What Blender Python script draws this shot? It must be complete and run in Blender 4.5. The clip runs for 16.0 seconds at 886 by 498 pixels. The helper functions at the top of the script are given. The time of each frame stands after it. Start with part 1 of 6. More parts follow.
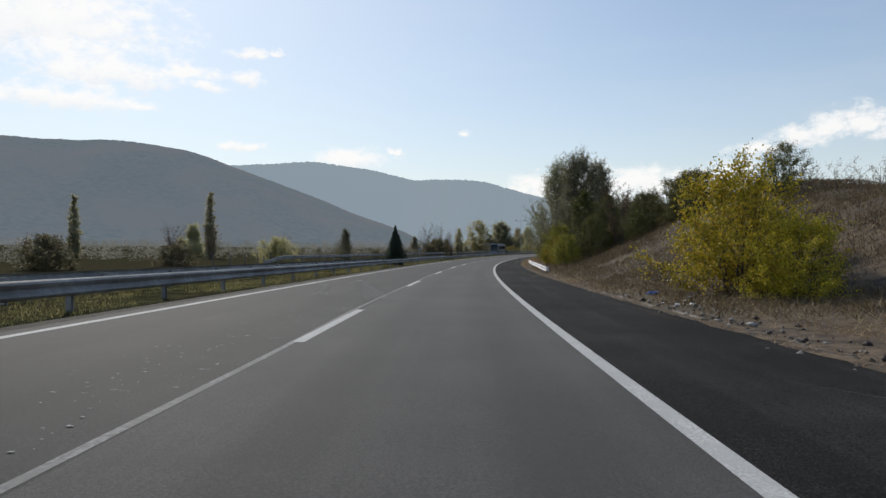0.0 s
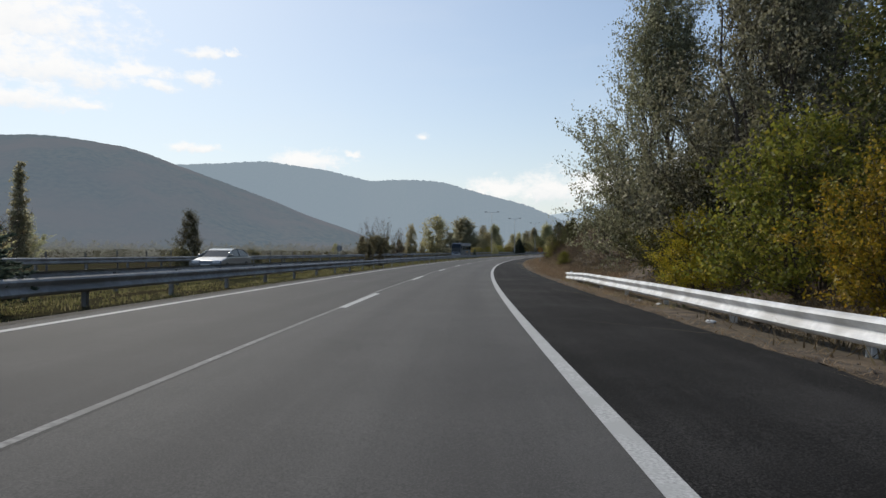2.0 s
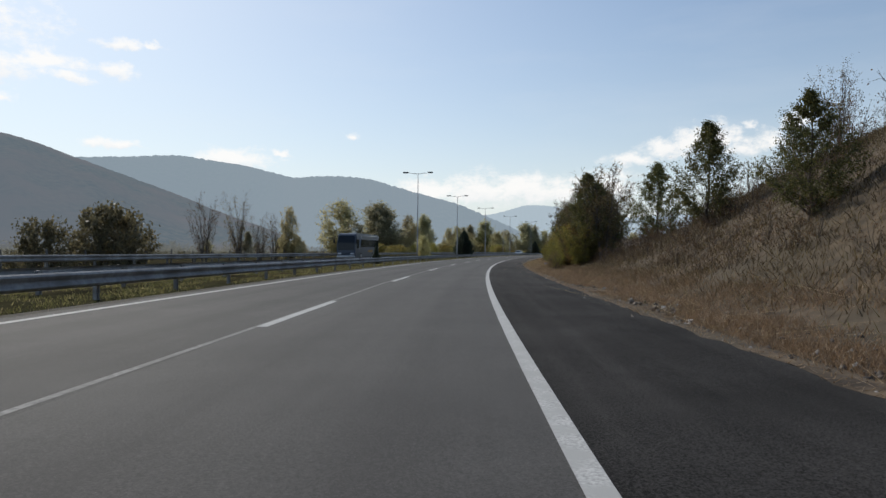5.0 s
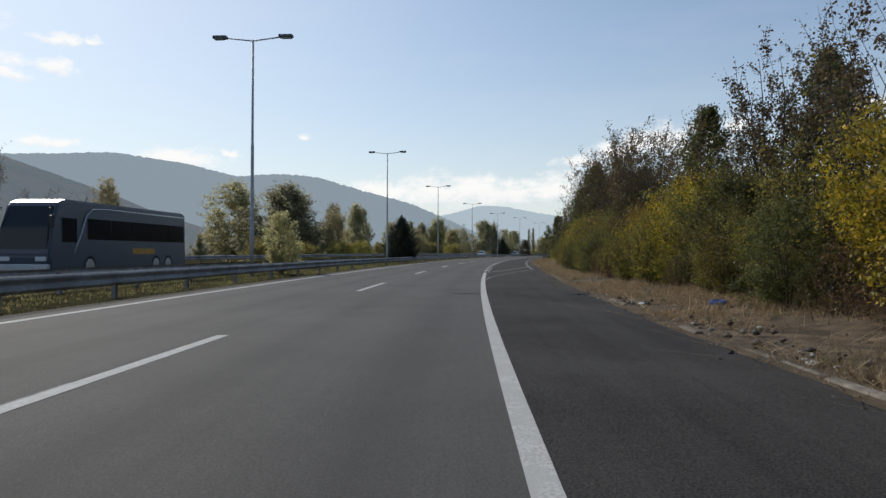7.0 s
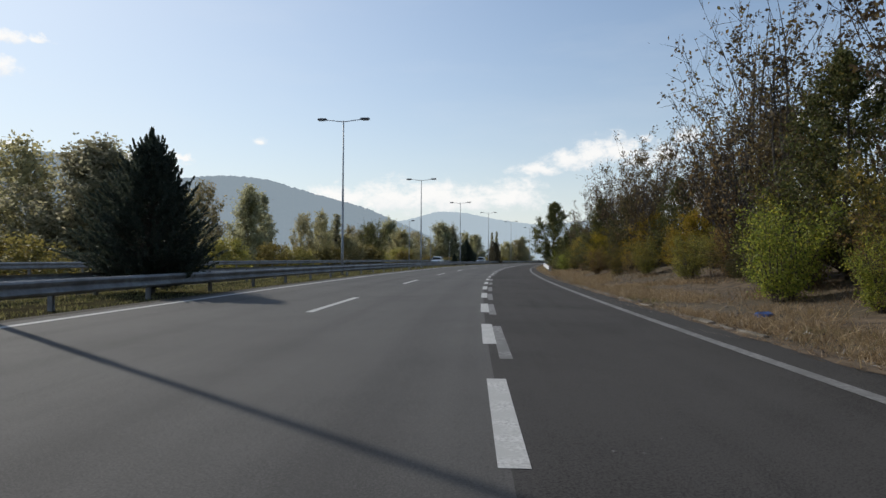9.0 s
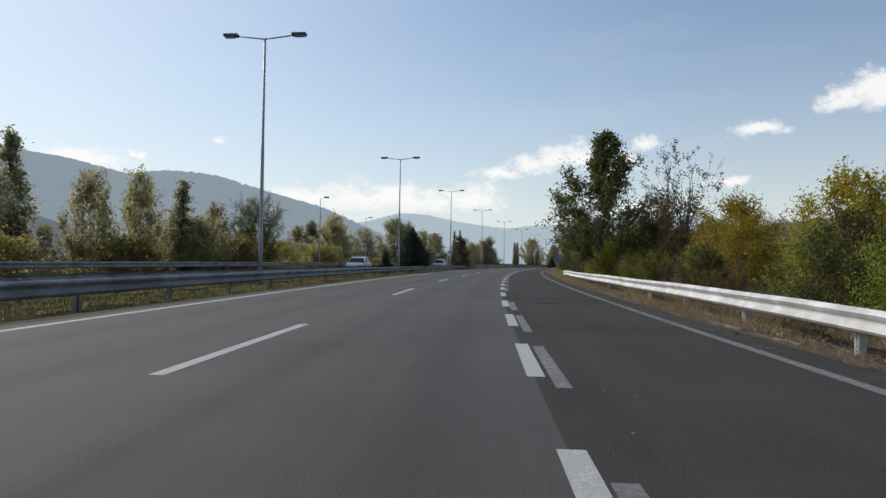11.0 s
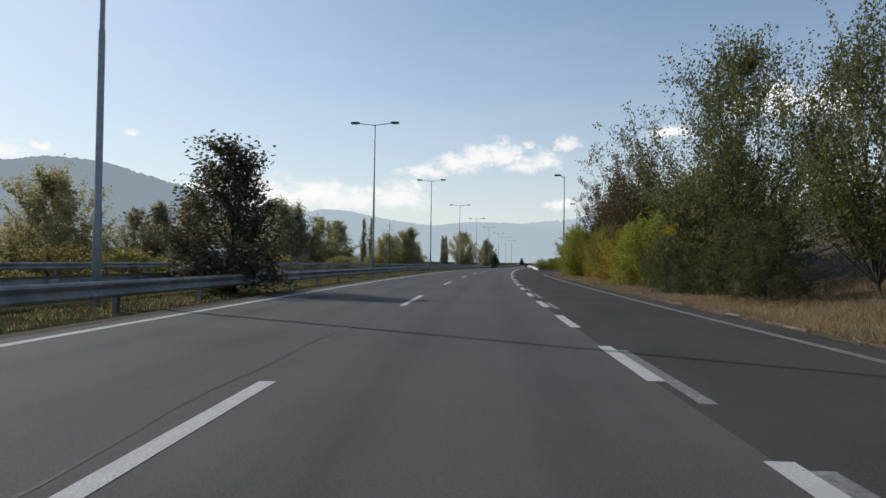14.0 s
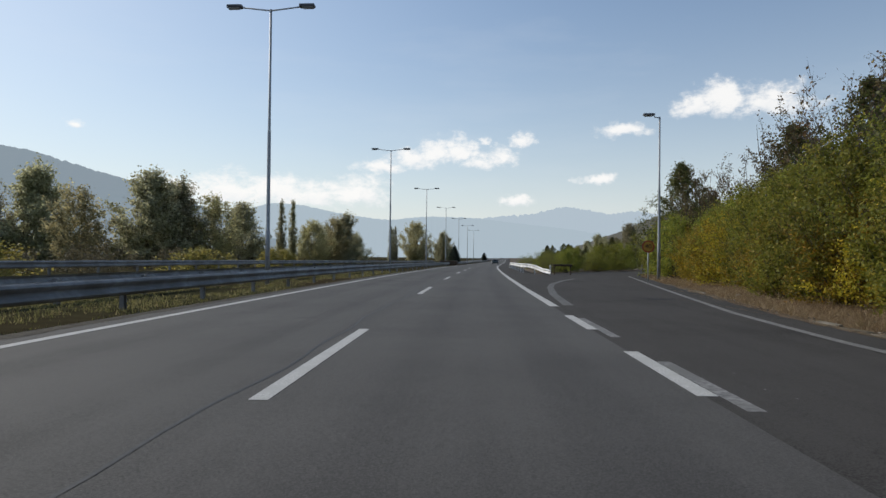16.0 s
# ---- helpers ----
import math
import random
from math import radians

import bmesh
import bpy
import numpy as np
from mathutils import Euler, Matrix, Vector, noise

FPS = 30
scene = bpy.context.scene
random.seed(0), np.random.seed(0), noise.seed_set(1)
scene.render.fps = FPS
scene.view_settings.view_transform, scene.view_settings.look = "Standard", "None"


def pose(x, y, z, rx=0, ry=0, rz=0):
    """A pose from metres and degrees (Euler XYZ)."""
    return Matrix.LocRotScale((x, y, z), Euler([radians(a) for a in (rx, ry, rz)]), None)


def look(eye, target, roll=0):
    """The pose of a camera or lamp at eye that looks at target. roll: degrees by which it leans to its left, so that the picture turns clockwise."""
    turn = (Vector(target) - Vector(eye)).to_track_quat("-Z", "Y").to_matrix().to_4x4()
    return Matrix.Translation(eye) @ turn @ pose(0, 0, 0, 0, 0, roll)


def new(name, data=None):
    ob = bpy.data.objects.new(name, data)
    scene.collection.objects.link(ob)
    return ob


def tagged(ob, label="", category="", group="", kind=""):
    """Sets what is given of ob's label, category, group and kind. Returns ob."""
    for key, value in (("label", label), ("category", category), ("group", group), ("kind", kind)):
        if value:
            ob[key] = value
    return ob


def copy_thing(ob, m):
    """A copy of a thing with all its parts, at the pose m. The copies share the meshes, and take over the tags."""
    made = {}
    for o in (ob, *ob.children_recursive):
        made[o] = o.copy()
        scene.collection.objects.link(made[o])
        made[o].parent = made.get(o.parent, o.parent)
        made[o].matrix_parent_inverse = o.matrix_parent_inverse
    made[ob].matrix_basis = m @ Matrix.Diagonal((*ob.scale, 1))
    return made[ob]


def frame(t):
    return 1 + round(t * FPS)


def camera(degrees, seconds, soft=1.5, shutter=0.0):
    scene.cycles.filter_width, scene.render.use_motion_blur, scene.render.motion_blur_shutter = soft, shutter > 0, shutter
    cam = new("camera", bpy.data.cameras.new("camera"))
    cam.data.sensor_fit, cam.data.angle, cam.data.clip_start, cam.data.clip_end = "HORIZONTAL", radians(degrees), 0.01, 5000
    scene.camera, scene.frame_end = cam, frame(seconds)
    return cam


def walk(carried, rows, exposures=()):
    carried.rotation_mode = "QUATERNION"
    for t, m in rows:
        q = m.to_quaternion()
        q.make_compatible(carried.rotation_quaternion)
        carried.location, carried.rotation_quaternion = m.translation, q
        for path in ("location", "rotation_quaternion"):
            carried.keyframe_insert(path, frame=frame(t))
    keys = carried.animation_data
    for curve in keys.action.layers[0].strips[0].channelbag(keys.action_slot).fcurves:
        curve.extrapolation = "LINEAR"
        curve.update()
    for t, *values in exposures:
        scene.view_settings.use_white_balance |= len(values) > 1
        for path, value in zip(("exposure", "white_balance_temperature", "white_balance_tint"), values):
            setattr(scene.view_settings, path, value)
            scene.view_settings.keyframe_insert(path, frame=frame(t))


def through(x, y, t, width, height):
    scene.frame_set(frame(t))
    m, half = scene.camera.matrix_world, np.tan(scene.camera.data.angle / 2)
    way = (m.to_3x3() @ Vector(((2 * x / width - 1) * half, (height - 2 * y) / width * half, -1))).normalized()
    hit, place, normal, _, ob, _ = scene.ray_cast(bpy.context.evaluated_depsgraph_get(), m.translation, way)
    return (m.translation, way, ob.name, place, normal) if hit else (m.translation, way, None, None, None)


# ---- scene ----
cam = camera(70.0, 16.0)
PATH = [
    (0.0, pose(2.066, -0.075, 1.124, 89.65, -0.47, -0.96)),
    (0.5, pose(2.803, 13.719, 0.877, 89.74, -1.05, -2.01)),
    (1.0, pose(3.765, 27.431, 0.657, 89.82, -0.82, -3.13)),
    (1.5, pose(4.958, 40.987, 0.463, 89.53, 0.09, -4.00)),
    (2.0, pose(6.376, 54.408, 0.292, 89.95, -0.40, -4.71)),
    (2.5, pose(8.002, 67.712, 0.143, 89.64, -0.45, -5.89)),
    (3.0, pose(9.825, 80.922, 0.013, 90.06, -0.17, -6.62)),
    (3.5, pose(11.866, 93.967, -0.098, 89.99, -0.19, -7.53)),
    (4.0, pose(14.143, 106.774, -0.193, 90.06, -0.40, -8.76)),
    (6.5, pose(28.907, 168.810, -0.476, 90.07, -0.23, -14.13)),
    (7.0, pose(32.478, 180.859, -0.504, 90.27, -0.21, -15.20)),
    (7.5, pose(36.273, 192.738, -0.525, 90.92, -0.17, -15.98)),
    (8.0, pose(40.281, 204.540, -0.541, 90.71, 0.01, -17.07)),
    (8.5, pose(44.499, 216.365, -0.551, 90.86, -0.48, -18.04)),
    (9.0, pose(48.957, 228.312, -0.558, 90.87, -0.35, -19.02)),
    (11.5, pose(74.902, 287.861, -0.553, 91.08, -0.60, -23.50)),
    (12.0, pose(80.765, 299.699, -0.551, 90.86, -0.20, -24.64)),
    (12.5, pose(86.823, 311.557, -0.551, 90.77, -0.65, -25.75)),
    (13.0, pose(93.172, 323.366, -0.553, 90.94, -0.38, -26.79)),
    (13.5, pose(99.785, 335.056, -0.558, 90.89, -0.70, -28.19)),
    (14.0, pose(106.633, 346.556, -0.567, 91.06, -0.79, -29.21)),
    (14.5, pose(113.817, 358.037, -0.581, 90.95, -0.30, -30.09)),
    (15.0, pose(121.280, 369.628, -0.600, 91.17, -0.53, -31.11)),
    (15.5, pose(129.136, 381.362, -0.627, 91.09, -0.43, -32.22)),
    (16.0, pose(137.264, 393.103, -0.662, 90.69, -0.61, -33.10)),
]
walk(cam, PATH)
# world, sun, sky
SKY_STRENGTH = 0.1
SUN_AZ, SUN_EL = radians(-27), radians(34)
world = bpy.data.worlds.new("world")
scene.world = world
world.use_nodes = True


def nd(tree, kind, **vals):
    n = tree.nodes.new(kind)
    for k, v in vals.items():
        if k in n.inputs:
            n.inputs[k].default_value = v
        else:
            setattr(n, k, v)
    return n


def mth(tree, op, a, b=None, c=None):
    n = tree.nodes.new("ShaderNodeMath")
    n.operation = op
    for i, v in enumerate((a, b, c)):
        if v is None:
            continue
        if isinstance(v, (int, float)):
            n.inputs[i].default_value = v
        else:
            tree.links.new(v, n.inputs[i])
    return n.outputs[0]


# clouds: bearing, elevation, half width, half height in degrees
CLOUDS = [
    (-31, 16.5, 9, 5.5), (-27, 13.2, 6, 2.0), (-21.3, 14.0, 2.8, 0.9), (-30.5, 10.9, 6, 1.2), (-24.6, 11.0, 1.8, 0.5),
    (-16.3, 15.9, 1.9, 0.5), (-13.8, 16.15, 0.9, 0.4), (-16.6, 13.8, 1.5, 0.8), (-19.4, 12.9, 1.5, 0.6), (-26, 19.3, 3.5, 0.8),
    (-7.4, 7.4, 3.6, 1.4), (-3.3, 8.2, 0.75, 0.35), (-16.6, 8.2, 2.4, 0.5), (2.9, 10.0, 0.5, 0.4),
]
CLOUDS += [
    (10, 5.2, 3.17, 1.56), (14, 5.2, 3.66, 1.82), (18.2, 5.3, 3.42, 2.08), (21.8, 5.2, 2.93, 1.69), (25, 5.6, 3.17, 1.69), (8, 4.6, 3.66, 1.04),
    (27.2, 7.8, 2.32, 0.78), (30.2, 8.6, 2.44, 1.17), (32.4, 9.2, 2.32, 1.43), (34.3, 9.3, 1.71, 1.56), (36.2, 8.4, 1.95, 0.91), (38.3, 8.8, 1.95, 1.23),
    (40.3, 10.4, 0.98, 0.98), (36.6, 10.3, 0.61, 0.52), (49.2, 11, 2.44, 0.78), (54.5, 12.6, 2.2, 1.3), (57, 12.9, 2.68, 1.95), (60.5, 12.4, 3.66, 1.56), (39.5, 5.1, 1.83, 0.65), (47, 6.9, 2.2, 0.52), (2.8, 10.1, 0.61, 0.45),
]


def build_sky():
    tr = world.node_tree
    tr.nodes.clear()
    out = tr.nodes.new("ShaderNodeOutputWorld")
    bg = tr.nodes.new("ShaderNodeBackground")
    bg.inputs["Strength"].default_value = SKY_STRENGTH
    sky = tr.nodes.new("ShaderNodeTexSky")
    sky.sky_type = "NISHITA"
    sky.sun_disc = False
    sky.sun_elevation = SUN_EL
    sky.sun_rotation = SUN_AZ
    sky.air_density = 1.3
    sky.dust_density = 0.4
    sky.ozone_density = 2.4
    co = tr.nodes.new("ShaderNodeTexCoord").outputs["Generated"]
    sep = tr.nodes.new("ShaderNodeSeparateXYZ")
    tr.links.new(co, sep.inputs[0])
    az = mth(tr, "MULTIPLY", mth(tr, "ARCTAN2", sep.outputs[0], sep.outputs[1]), 57.2958)
    el = mth(tr, "MULTIPLY", mth(tr, "ARCSINE", sep.outputs[2]), 57.2958)
    tint = tr.nodes.new("ShaderNodeMixRGB")
    tint.blend_type = "MULTIPLY"
    tint.inputs["Fac"].default_value = 1.0
    tr.links.new(sky.outputs[0], tint.inputs["Color1"])
    tint.inputs["Color2"].default_value = (0.84, 0.95, 1.06, 1)
    # pale air low over the horizon
    haze = mth(tr, "MULTIPLY", mth(tr, "POWER", 2.718, mth(tr, "MULTIPLY", mth(tr, "MAXIMUM", el, 0.0), -0.095)), 0.86)
    hz = tr.nodes.new("ShaderNodeMixRGB")
    tr.links.new(haze, hz.inputs["Fac"])
    tr.links.new(tint.outputs[0], hz.inputs["Color1"])
    hz.inputs["Color2"].default_value = tuple(c / SKY_STRENGTH for c in (0.83, 0.85, 0.875)) + (1,)
    # wide bright air round the sun
    dp = nd(tr, "ShaderNodeVectorMath", operation="DOT_PRODUCT")
    tr.links.new(co, dp.inputs[0])
    dp.inputs[1].default_value = (math.sin(SUN_AZ) * math.cos(SUN_EL), math.cos(SUN_AZ) * math.cos(SUN_EL), math.sin(SUN_EL))
    glow = mth(tr, "MULTIPLY", mth(tr, "POWER", mth(tr, "MAXIMUM", dp.outputs["Value"], 0.0), 4.0), 0.50)
    ha = tr.nodes.new("ShaderNodeMixRGB")
    tr.links.new(glow, ha.inputs["Fac"])
    tr.links.new(hz.outputs[0], ha.inputs["Color1"])
    ha.inputs["Color2"].default_value = tuple(c / SKY_STRENGTH for c in (0.88, 0.91, 0.95)) + (1,)
    # cloud shapes broken up by noise
    nw = nd(tr, "ShaderNodeTexNoise", Scale=26.0, Detail=4.0, Roughness=0.6)
    tr.links.new(co, nw.inputs["Vector"])
    ws = tr.nodes.new("ShaderNodeSeparateColor")
    tr.links.new(nw.outputs["Color"], ws.inputs[0])
    az = mth(tr, "ADD", az, mth(tr, "MULTIPLY", mth(tr, "SUBTRACT", ws.outputs[0], 0.5), 2.6))
    el = mth(tr, "ADD", el, mth(tr, "MULTIPLY", mth(tr, "SUBTRACT", ws.outputs[1], 0.5), 1.5))
    n1 = nd(tr, "ShaderNodeTexNoise", Scale=34.0, Detail=10.0, Roughness=0.66)
    st = tr.nodes.new("ShaderNodeMapping")
    st.inputs["Scale"].default_value = (1, 1, 1.7)
    tr.links.new(co, st.inputs["Vector"])
    tr.links.new(st.outputs[0], n1.inputs["Vector"])
    field = None
    shade = None
    for a, e, w, h in CLOUDS:
        dx = mth(tr, "DIVIDE", mth(tr, "SUBTRACT", az, a), w)
        dy = mth(tr, "DIVIDE", mth(tr, "SUBTRACT", el, e), h)
        # flat below, domed above
        dy2 = mth(tr, "MULTIPLY", dy, mth(tr, "ADD", 1.0, mth(tr, "MULTIPLY", mth(tr, "LESS_THAN", dy, 0.0), 0.5)))
        v = mth(tr, "MULTIPLY", mth(tr, "SUBTRACT", 1.05, mth(tr, "SQRT", mth(tr, "ADD", mth(tr, "MULTIPLY", dx, dx), mth(tr, "MULTIPLY", dy2, dy2)))), 1.2)
        field = v if field is None else mth(tr, "MAXIMUM", field, v)
        s = mth(tr, "MULTIPLY", mth(tr, "ADD", dy, 1.0), mth(tr, "GREATER_THAN", v, -0.3))
        shade = s if shade is None else mth(tr, "MAXIMUM", shade, s)
    f2 = mth(tr, "ADD", field, mth(tr, "MULTIPLY", mth(tr, "SUBTRACT", n1.outputs["Fac"], 0.50), 3.0))
    dens = tr.nodes.new("ShaderNodeMapRange")
    dens.interpolation_type = "SMOOTHSTEP"
    dens.inputs["From Min"].default_value, dens.inputs["From Max"].default_value = -0.18, 0.95
    dens.inputs["To Max"].default_value = 0.9
    tr.links.new(f2, dens.inputs["Value"])
    keep = mth(tr, "GREATER_THAN", field, -1.6)
    mask = mth(tr, "MULTIPLY", dens.outputs[0], keep)
    # thin veils everywhere
    n2 = nd(tr, "ShaderNodeTexNoise", Scale=3.0, Detail=6.0, Roughness=0.6)
    st2 = tr.nodes.new("ShaderNodeMapping")
    st2.inputs["Scale"].default_value = (1, 1, 5)
    tr.links.new(co, st2.inputs["Vector"])
    tr.links.new(st2.outputs[0], n2.inputs["Vector"])
    veil = tr.nodes.new("ShaderNodeMapRange")
    veil.inputs["From Min"].default_value, veil.inputs["From Max"].default_value, veil.inputs["To Max"].default_value = 0.5, 0.85, 0.13
    tr.links.new(n2.outputs["Fac"], veil.inputs["Value"])
    mask = mth(tr, "MAXIMUM", mask, veil.outputs[0])
    lit = tr.nodes.new("ShaderNodeMixRGB")
    tr.links.new(mth(tr, "MINIMUM", mth(tr, "MULTIPLY", mth(tr, "ADD", shade, n1.outputs["Fac"]), 0.6), 1.0), lit.inputs["Fac"])
    lit.inputs["Color1"].default_value = tuple(c / SKY_STRENGTH for c in (0.72, 0.77, 0.83)) + (1,)
    lit.inputs["Color2"].default_value = tuple(c / SKY_STRENGTH for c in (1.0, 0.985, 0.965)) + (1,)
    mx = tr.nodes.new("ShaderNodeMixRGB")
    tr.links.new(mask, mx.inputs["Fac"])
    tr.links.new(ha.outputs[0], mx.inputs["Color1"])
    tr.links.new(lit.outputs[0], mx.inputs["Color2"])
    tr.links.new(mx.outputs[0], bg.inputs["Color"])
    tr.links.new(bg.outputs[0], out.inputs["Surface"])


build_sky()
sun_data = bpy.data.lights.new("sun", "SUN")
sun_data.energy, sun_data.angle, sun_data.color = 3.0, radians(0.55), (1.0, 0.94, 0.84)
sun = new("sun", sun_data)
to_sun = Vector((math.sin(SUN_AZ) * math.cos(SUN_EL), math.cos(SUN_AZ) * math.cos(SUN_EL), math.sin(SUN_EL)))
sun.matrix_world = look((0, 0, 60), Vector((0, 0, 60)) - to_sun)


# ---- the line of the road: heading, grade, and places along it ----
STEP = 1.0
S_MIN, S_MAX = -160.0, 4200.0
_s = np.arange(S_MIN, S_MAX + STEP, STEP)
_q = (np.clip(_s, -25, 490) - 250.0) / 333.3333
PSI = (0.39110603, 0.49481675, -0.03940005, -0.10024974, -0.08481874, -0.09063188, 0.00918709)
GRADE = (-8.5e-05, 4.951e-03, -2.2285e-02, 6.106e-03)
_psi = sum(c * _q ** i for i, c in enumerate(PSI))
_psi = _psi + 0.0011 * np.minimum(_s + 25, 0) + 0.0004 * np.clip(_s - 490, 0, 80)
_gr = sum(c * _q ** i for i, c in enumerate(GRADE))
_gr = np.where(_s > 560, _gr * np.clip((700 - _s) / 140, 0, 1), _gr)
_x, _y, _z = np.cumsum(np.sin(_psi)), np.cumsum(np.cos(_psi)), np.cumsum(_gr)
_i0 = int(-S_MIN / STEP)
_x, _y, _z = _x - _x[_i0], _y - _y[_i0], _z - _z[_i0]


def hd(s):
    return float(np.interp(s, _s, _psi))


def at(s, lat, up=0.0):
    """World place at s metres along the lane line, lat metres to its right."""
    p = hd(s)
    return Vector((float(np.interp(s, _s, _x)) + lat * math.cos(p), float(np.interp(s, _s, _y)) - lat * math.sin(p), float(np.interp(s, _s, _z)) + up))


def here(s, lat, up=0.0, turn=0.0, size=1.0):
    """Pose of a thing at that place, its y axis along the road."""
    return Matrix.LocRotScale(at(s, lat, up), Euler((0, 0, -hd(s) + radians(turn))), (size, size, size) if isinstance(size, (int, float)) else size)
# ---- materials ----
def mat(name, base, rough=0.8, metal=0.0, spec=0.4):
    m = bpy.data.materials.new(name)
    m.use_nodes = True
    b = m.node_tree.nodes["Principled BSDF"]
    b.inputs["Base Color"].default_value = (*base, 1)
    b.inputs["Roughness"].default_value = rough
    b.inputs["Metallic"].default_value = metal
    b.inputs["Specular IOR Level"].default_value = spec
    return m


def noise_mat(name, c1, c2, scale, rough=0.85, metal=0.0, bump=0.0, scale2=None, c3=None, spec=0.3, detail=6.0):
    """Two colours by noise, a third by a larger noise, and a bump."""
    m = mat(name, c1, rough, metal, spec)
    t = m.node_tree
    b = t.nodes["Principled BSDF"]
    co = t.nodes.new("ShaderNodeNewGeometry").outputs["Position"]
    n1 = nd(t, "ShaderNodeTexNoise", Scale=scale, Detail=detail)
    t.links.new(co, n1.inputs["Vector"])
    r = t.nodes.new("ShaderNodeValToRGB")
    r.color_ramp.elements[0].position, r.color_ramp.elements[1].position = 0.35, 0.65
    r.color_ramp.elements[0].color, r.color_ramp.elements[1].color = (*c1, 1), (*c2, 1)
    t.links.new(n1.outputs["Fac"], r.inputs["Fac"])
    col = r.outputs["Color"]
    if c3:
        n2 = nd(t, "ShaderNodeTexNoise", Scale=scale2, Detail=4.0)
        t.links.new(co, n2.inputs["Vector"])
        r2 = t.nodes.new("ShaderNodeValToRGB")
        r2.color_ramp.elements[0].position, r2.color_ramp.elements[1].position = 0.42, 0.62
        t.links.new(n2.outputs["Fac"], r2.inputs["Fac"])
        mx = t.nodes.new("ShaderNodeMixRGB")
        t.links.new(r2.outputs["Color"], mx.inputs["Fac"])
        t.links.new(col, mx.inputs["Color1"])
        mx.inputs["Color2"].default_value = (*c3, 1)
        col = mx.outputs["Color"]
    t.links.new(col, b.inputs["Base Color"])
    if bump:
        bp = nd(t, "ShaderNodeBump", Strength=bump, Distance=0.02)
        t.links.new(n1.outputs["Fac"], bp.inputs["Height"])
        t.links.new(bp.outputs["Normal"], b.inputs["Normal"])
    return m


def leaf_mat(name, c1, c2, c3=None, through=0.35):
    """Leaves: colour varies leaf by leaf, and light shines through."""
    m = bpy.data.materials.new(name)
    m.use_nodes = True
    t = m.node_tree
    b = t.nodes["Principled BSDF"]
    b.inputs["Roughness"].default_value = 0.6
    b.inputs["Specular IOR Level"].default_value = 0.3
    g = t.nodes.new("ShaderNodeNewGeometry")
    r = t.nodes.new("ShaderNodeValToRGB")
    r.color_ramp.elements[0].color, r.color_ramp.elements[1].color = (*c1, 1), (*c2, 1)
    if c3:
        e = r.color_ramp.elements.new(0.8)
        e.color = (*c2, 1)
        r.color_ramp.elements[2].color = (*c3, 1)
    t.links.new(g.outputs["Random Per Island"], r.inputs["Fac"])
    oi = t.nodes.new("ShaderNodeObjectInfo")
    hs = t.nodes.new("ShaderNodeHueSaturation")
    t.links.new(mth(t, "ADD", 0.485, mth(t, "MULTIPLY", oi.outputs["Random"], 0.03)), hs.inputs["Hue"])
    t.links.new(mth(t, "ADD", 0.75, mth(t, "MULTIPLY", oi.outputs["Random"], 0.5)), hs.inputs["Value"])
    t.links.new(r.outputs["Color"], hs.inputs["Color"])
    t.links.new(hs.outputs["Color"], b.inputs["Base Color"])
    tl = t.nodes.new("ShaderNodeBsdfTranslucent")
    t.links.new(hs.outputs["Color"], tl.inputs["Color"])
    mx = t.nodes.new("ShaderNodeMixShader")
    mx.inputs["Fac"].default_value = through
    t.links.new(b.outputs[0], mx.inputs[1])
    t.links.new(tl.outputs[0], mx.inputs[2])
    t.links.new(mx.outputs[0], t.nodes["Material Output"].inputs["Surface"])
    return m


def hazed_hill_mat(name, c1, c2, c3, air, amount, tree=0.09):
    """Far wooded slopes with lit air mixed in as a surface glow: tree crowns by fine cells, autumn patches by broad
    noise.
    """
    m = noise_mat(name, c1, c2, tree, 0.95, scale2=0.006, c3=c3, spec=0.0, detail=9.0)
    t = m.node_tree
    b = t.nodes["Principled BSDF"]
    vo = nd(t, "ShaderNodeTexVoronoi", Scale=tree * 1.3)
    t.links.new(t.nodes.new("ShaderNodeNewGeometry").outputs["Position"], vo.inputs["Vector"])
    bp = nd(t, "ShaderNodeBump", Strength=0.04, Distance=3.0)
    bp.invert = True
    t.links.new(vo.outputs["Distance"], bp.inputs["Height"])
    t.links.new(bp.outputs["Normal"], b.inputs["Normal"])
    # Emission in the air colour paints haze onto the slope itself.
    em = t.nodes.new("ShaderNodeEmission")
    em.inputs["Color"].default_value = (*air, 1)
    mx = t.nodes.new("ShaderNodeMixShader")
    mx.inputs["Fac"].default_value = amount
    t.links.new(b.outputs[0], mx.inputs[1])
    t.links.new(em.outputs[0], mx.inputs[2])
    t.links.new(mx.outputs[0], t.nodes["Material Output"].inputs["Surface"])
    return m


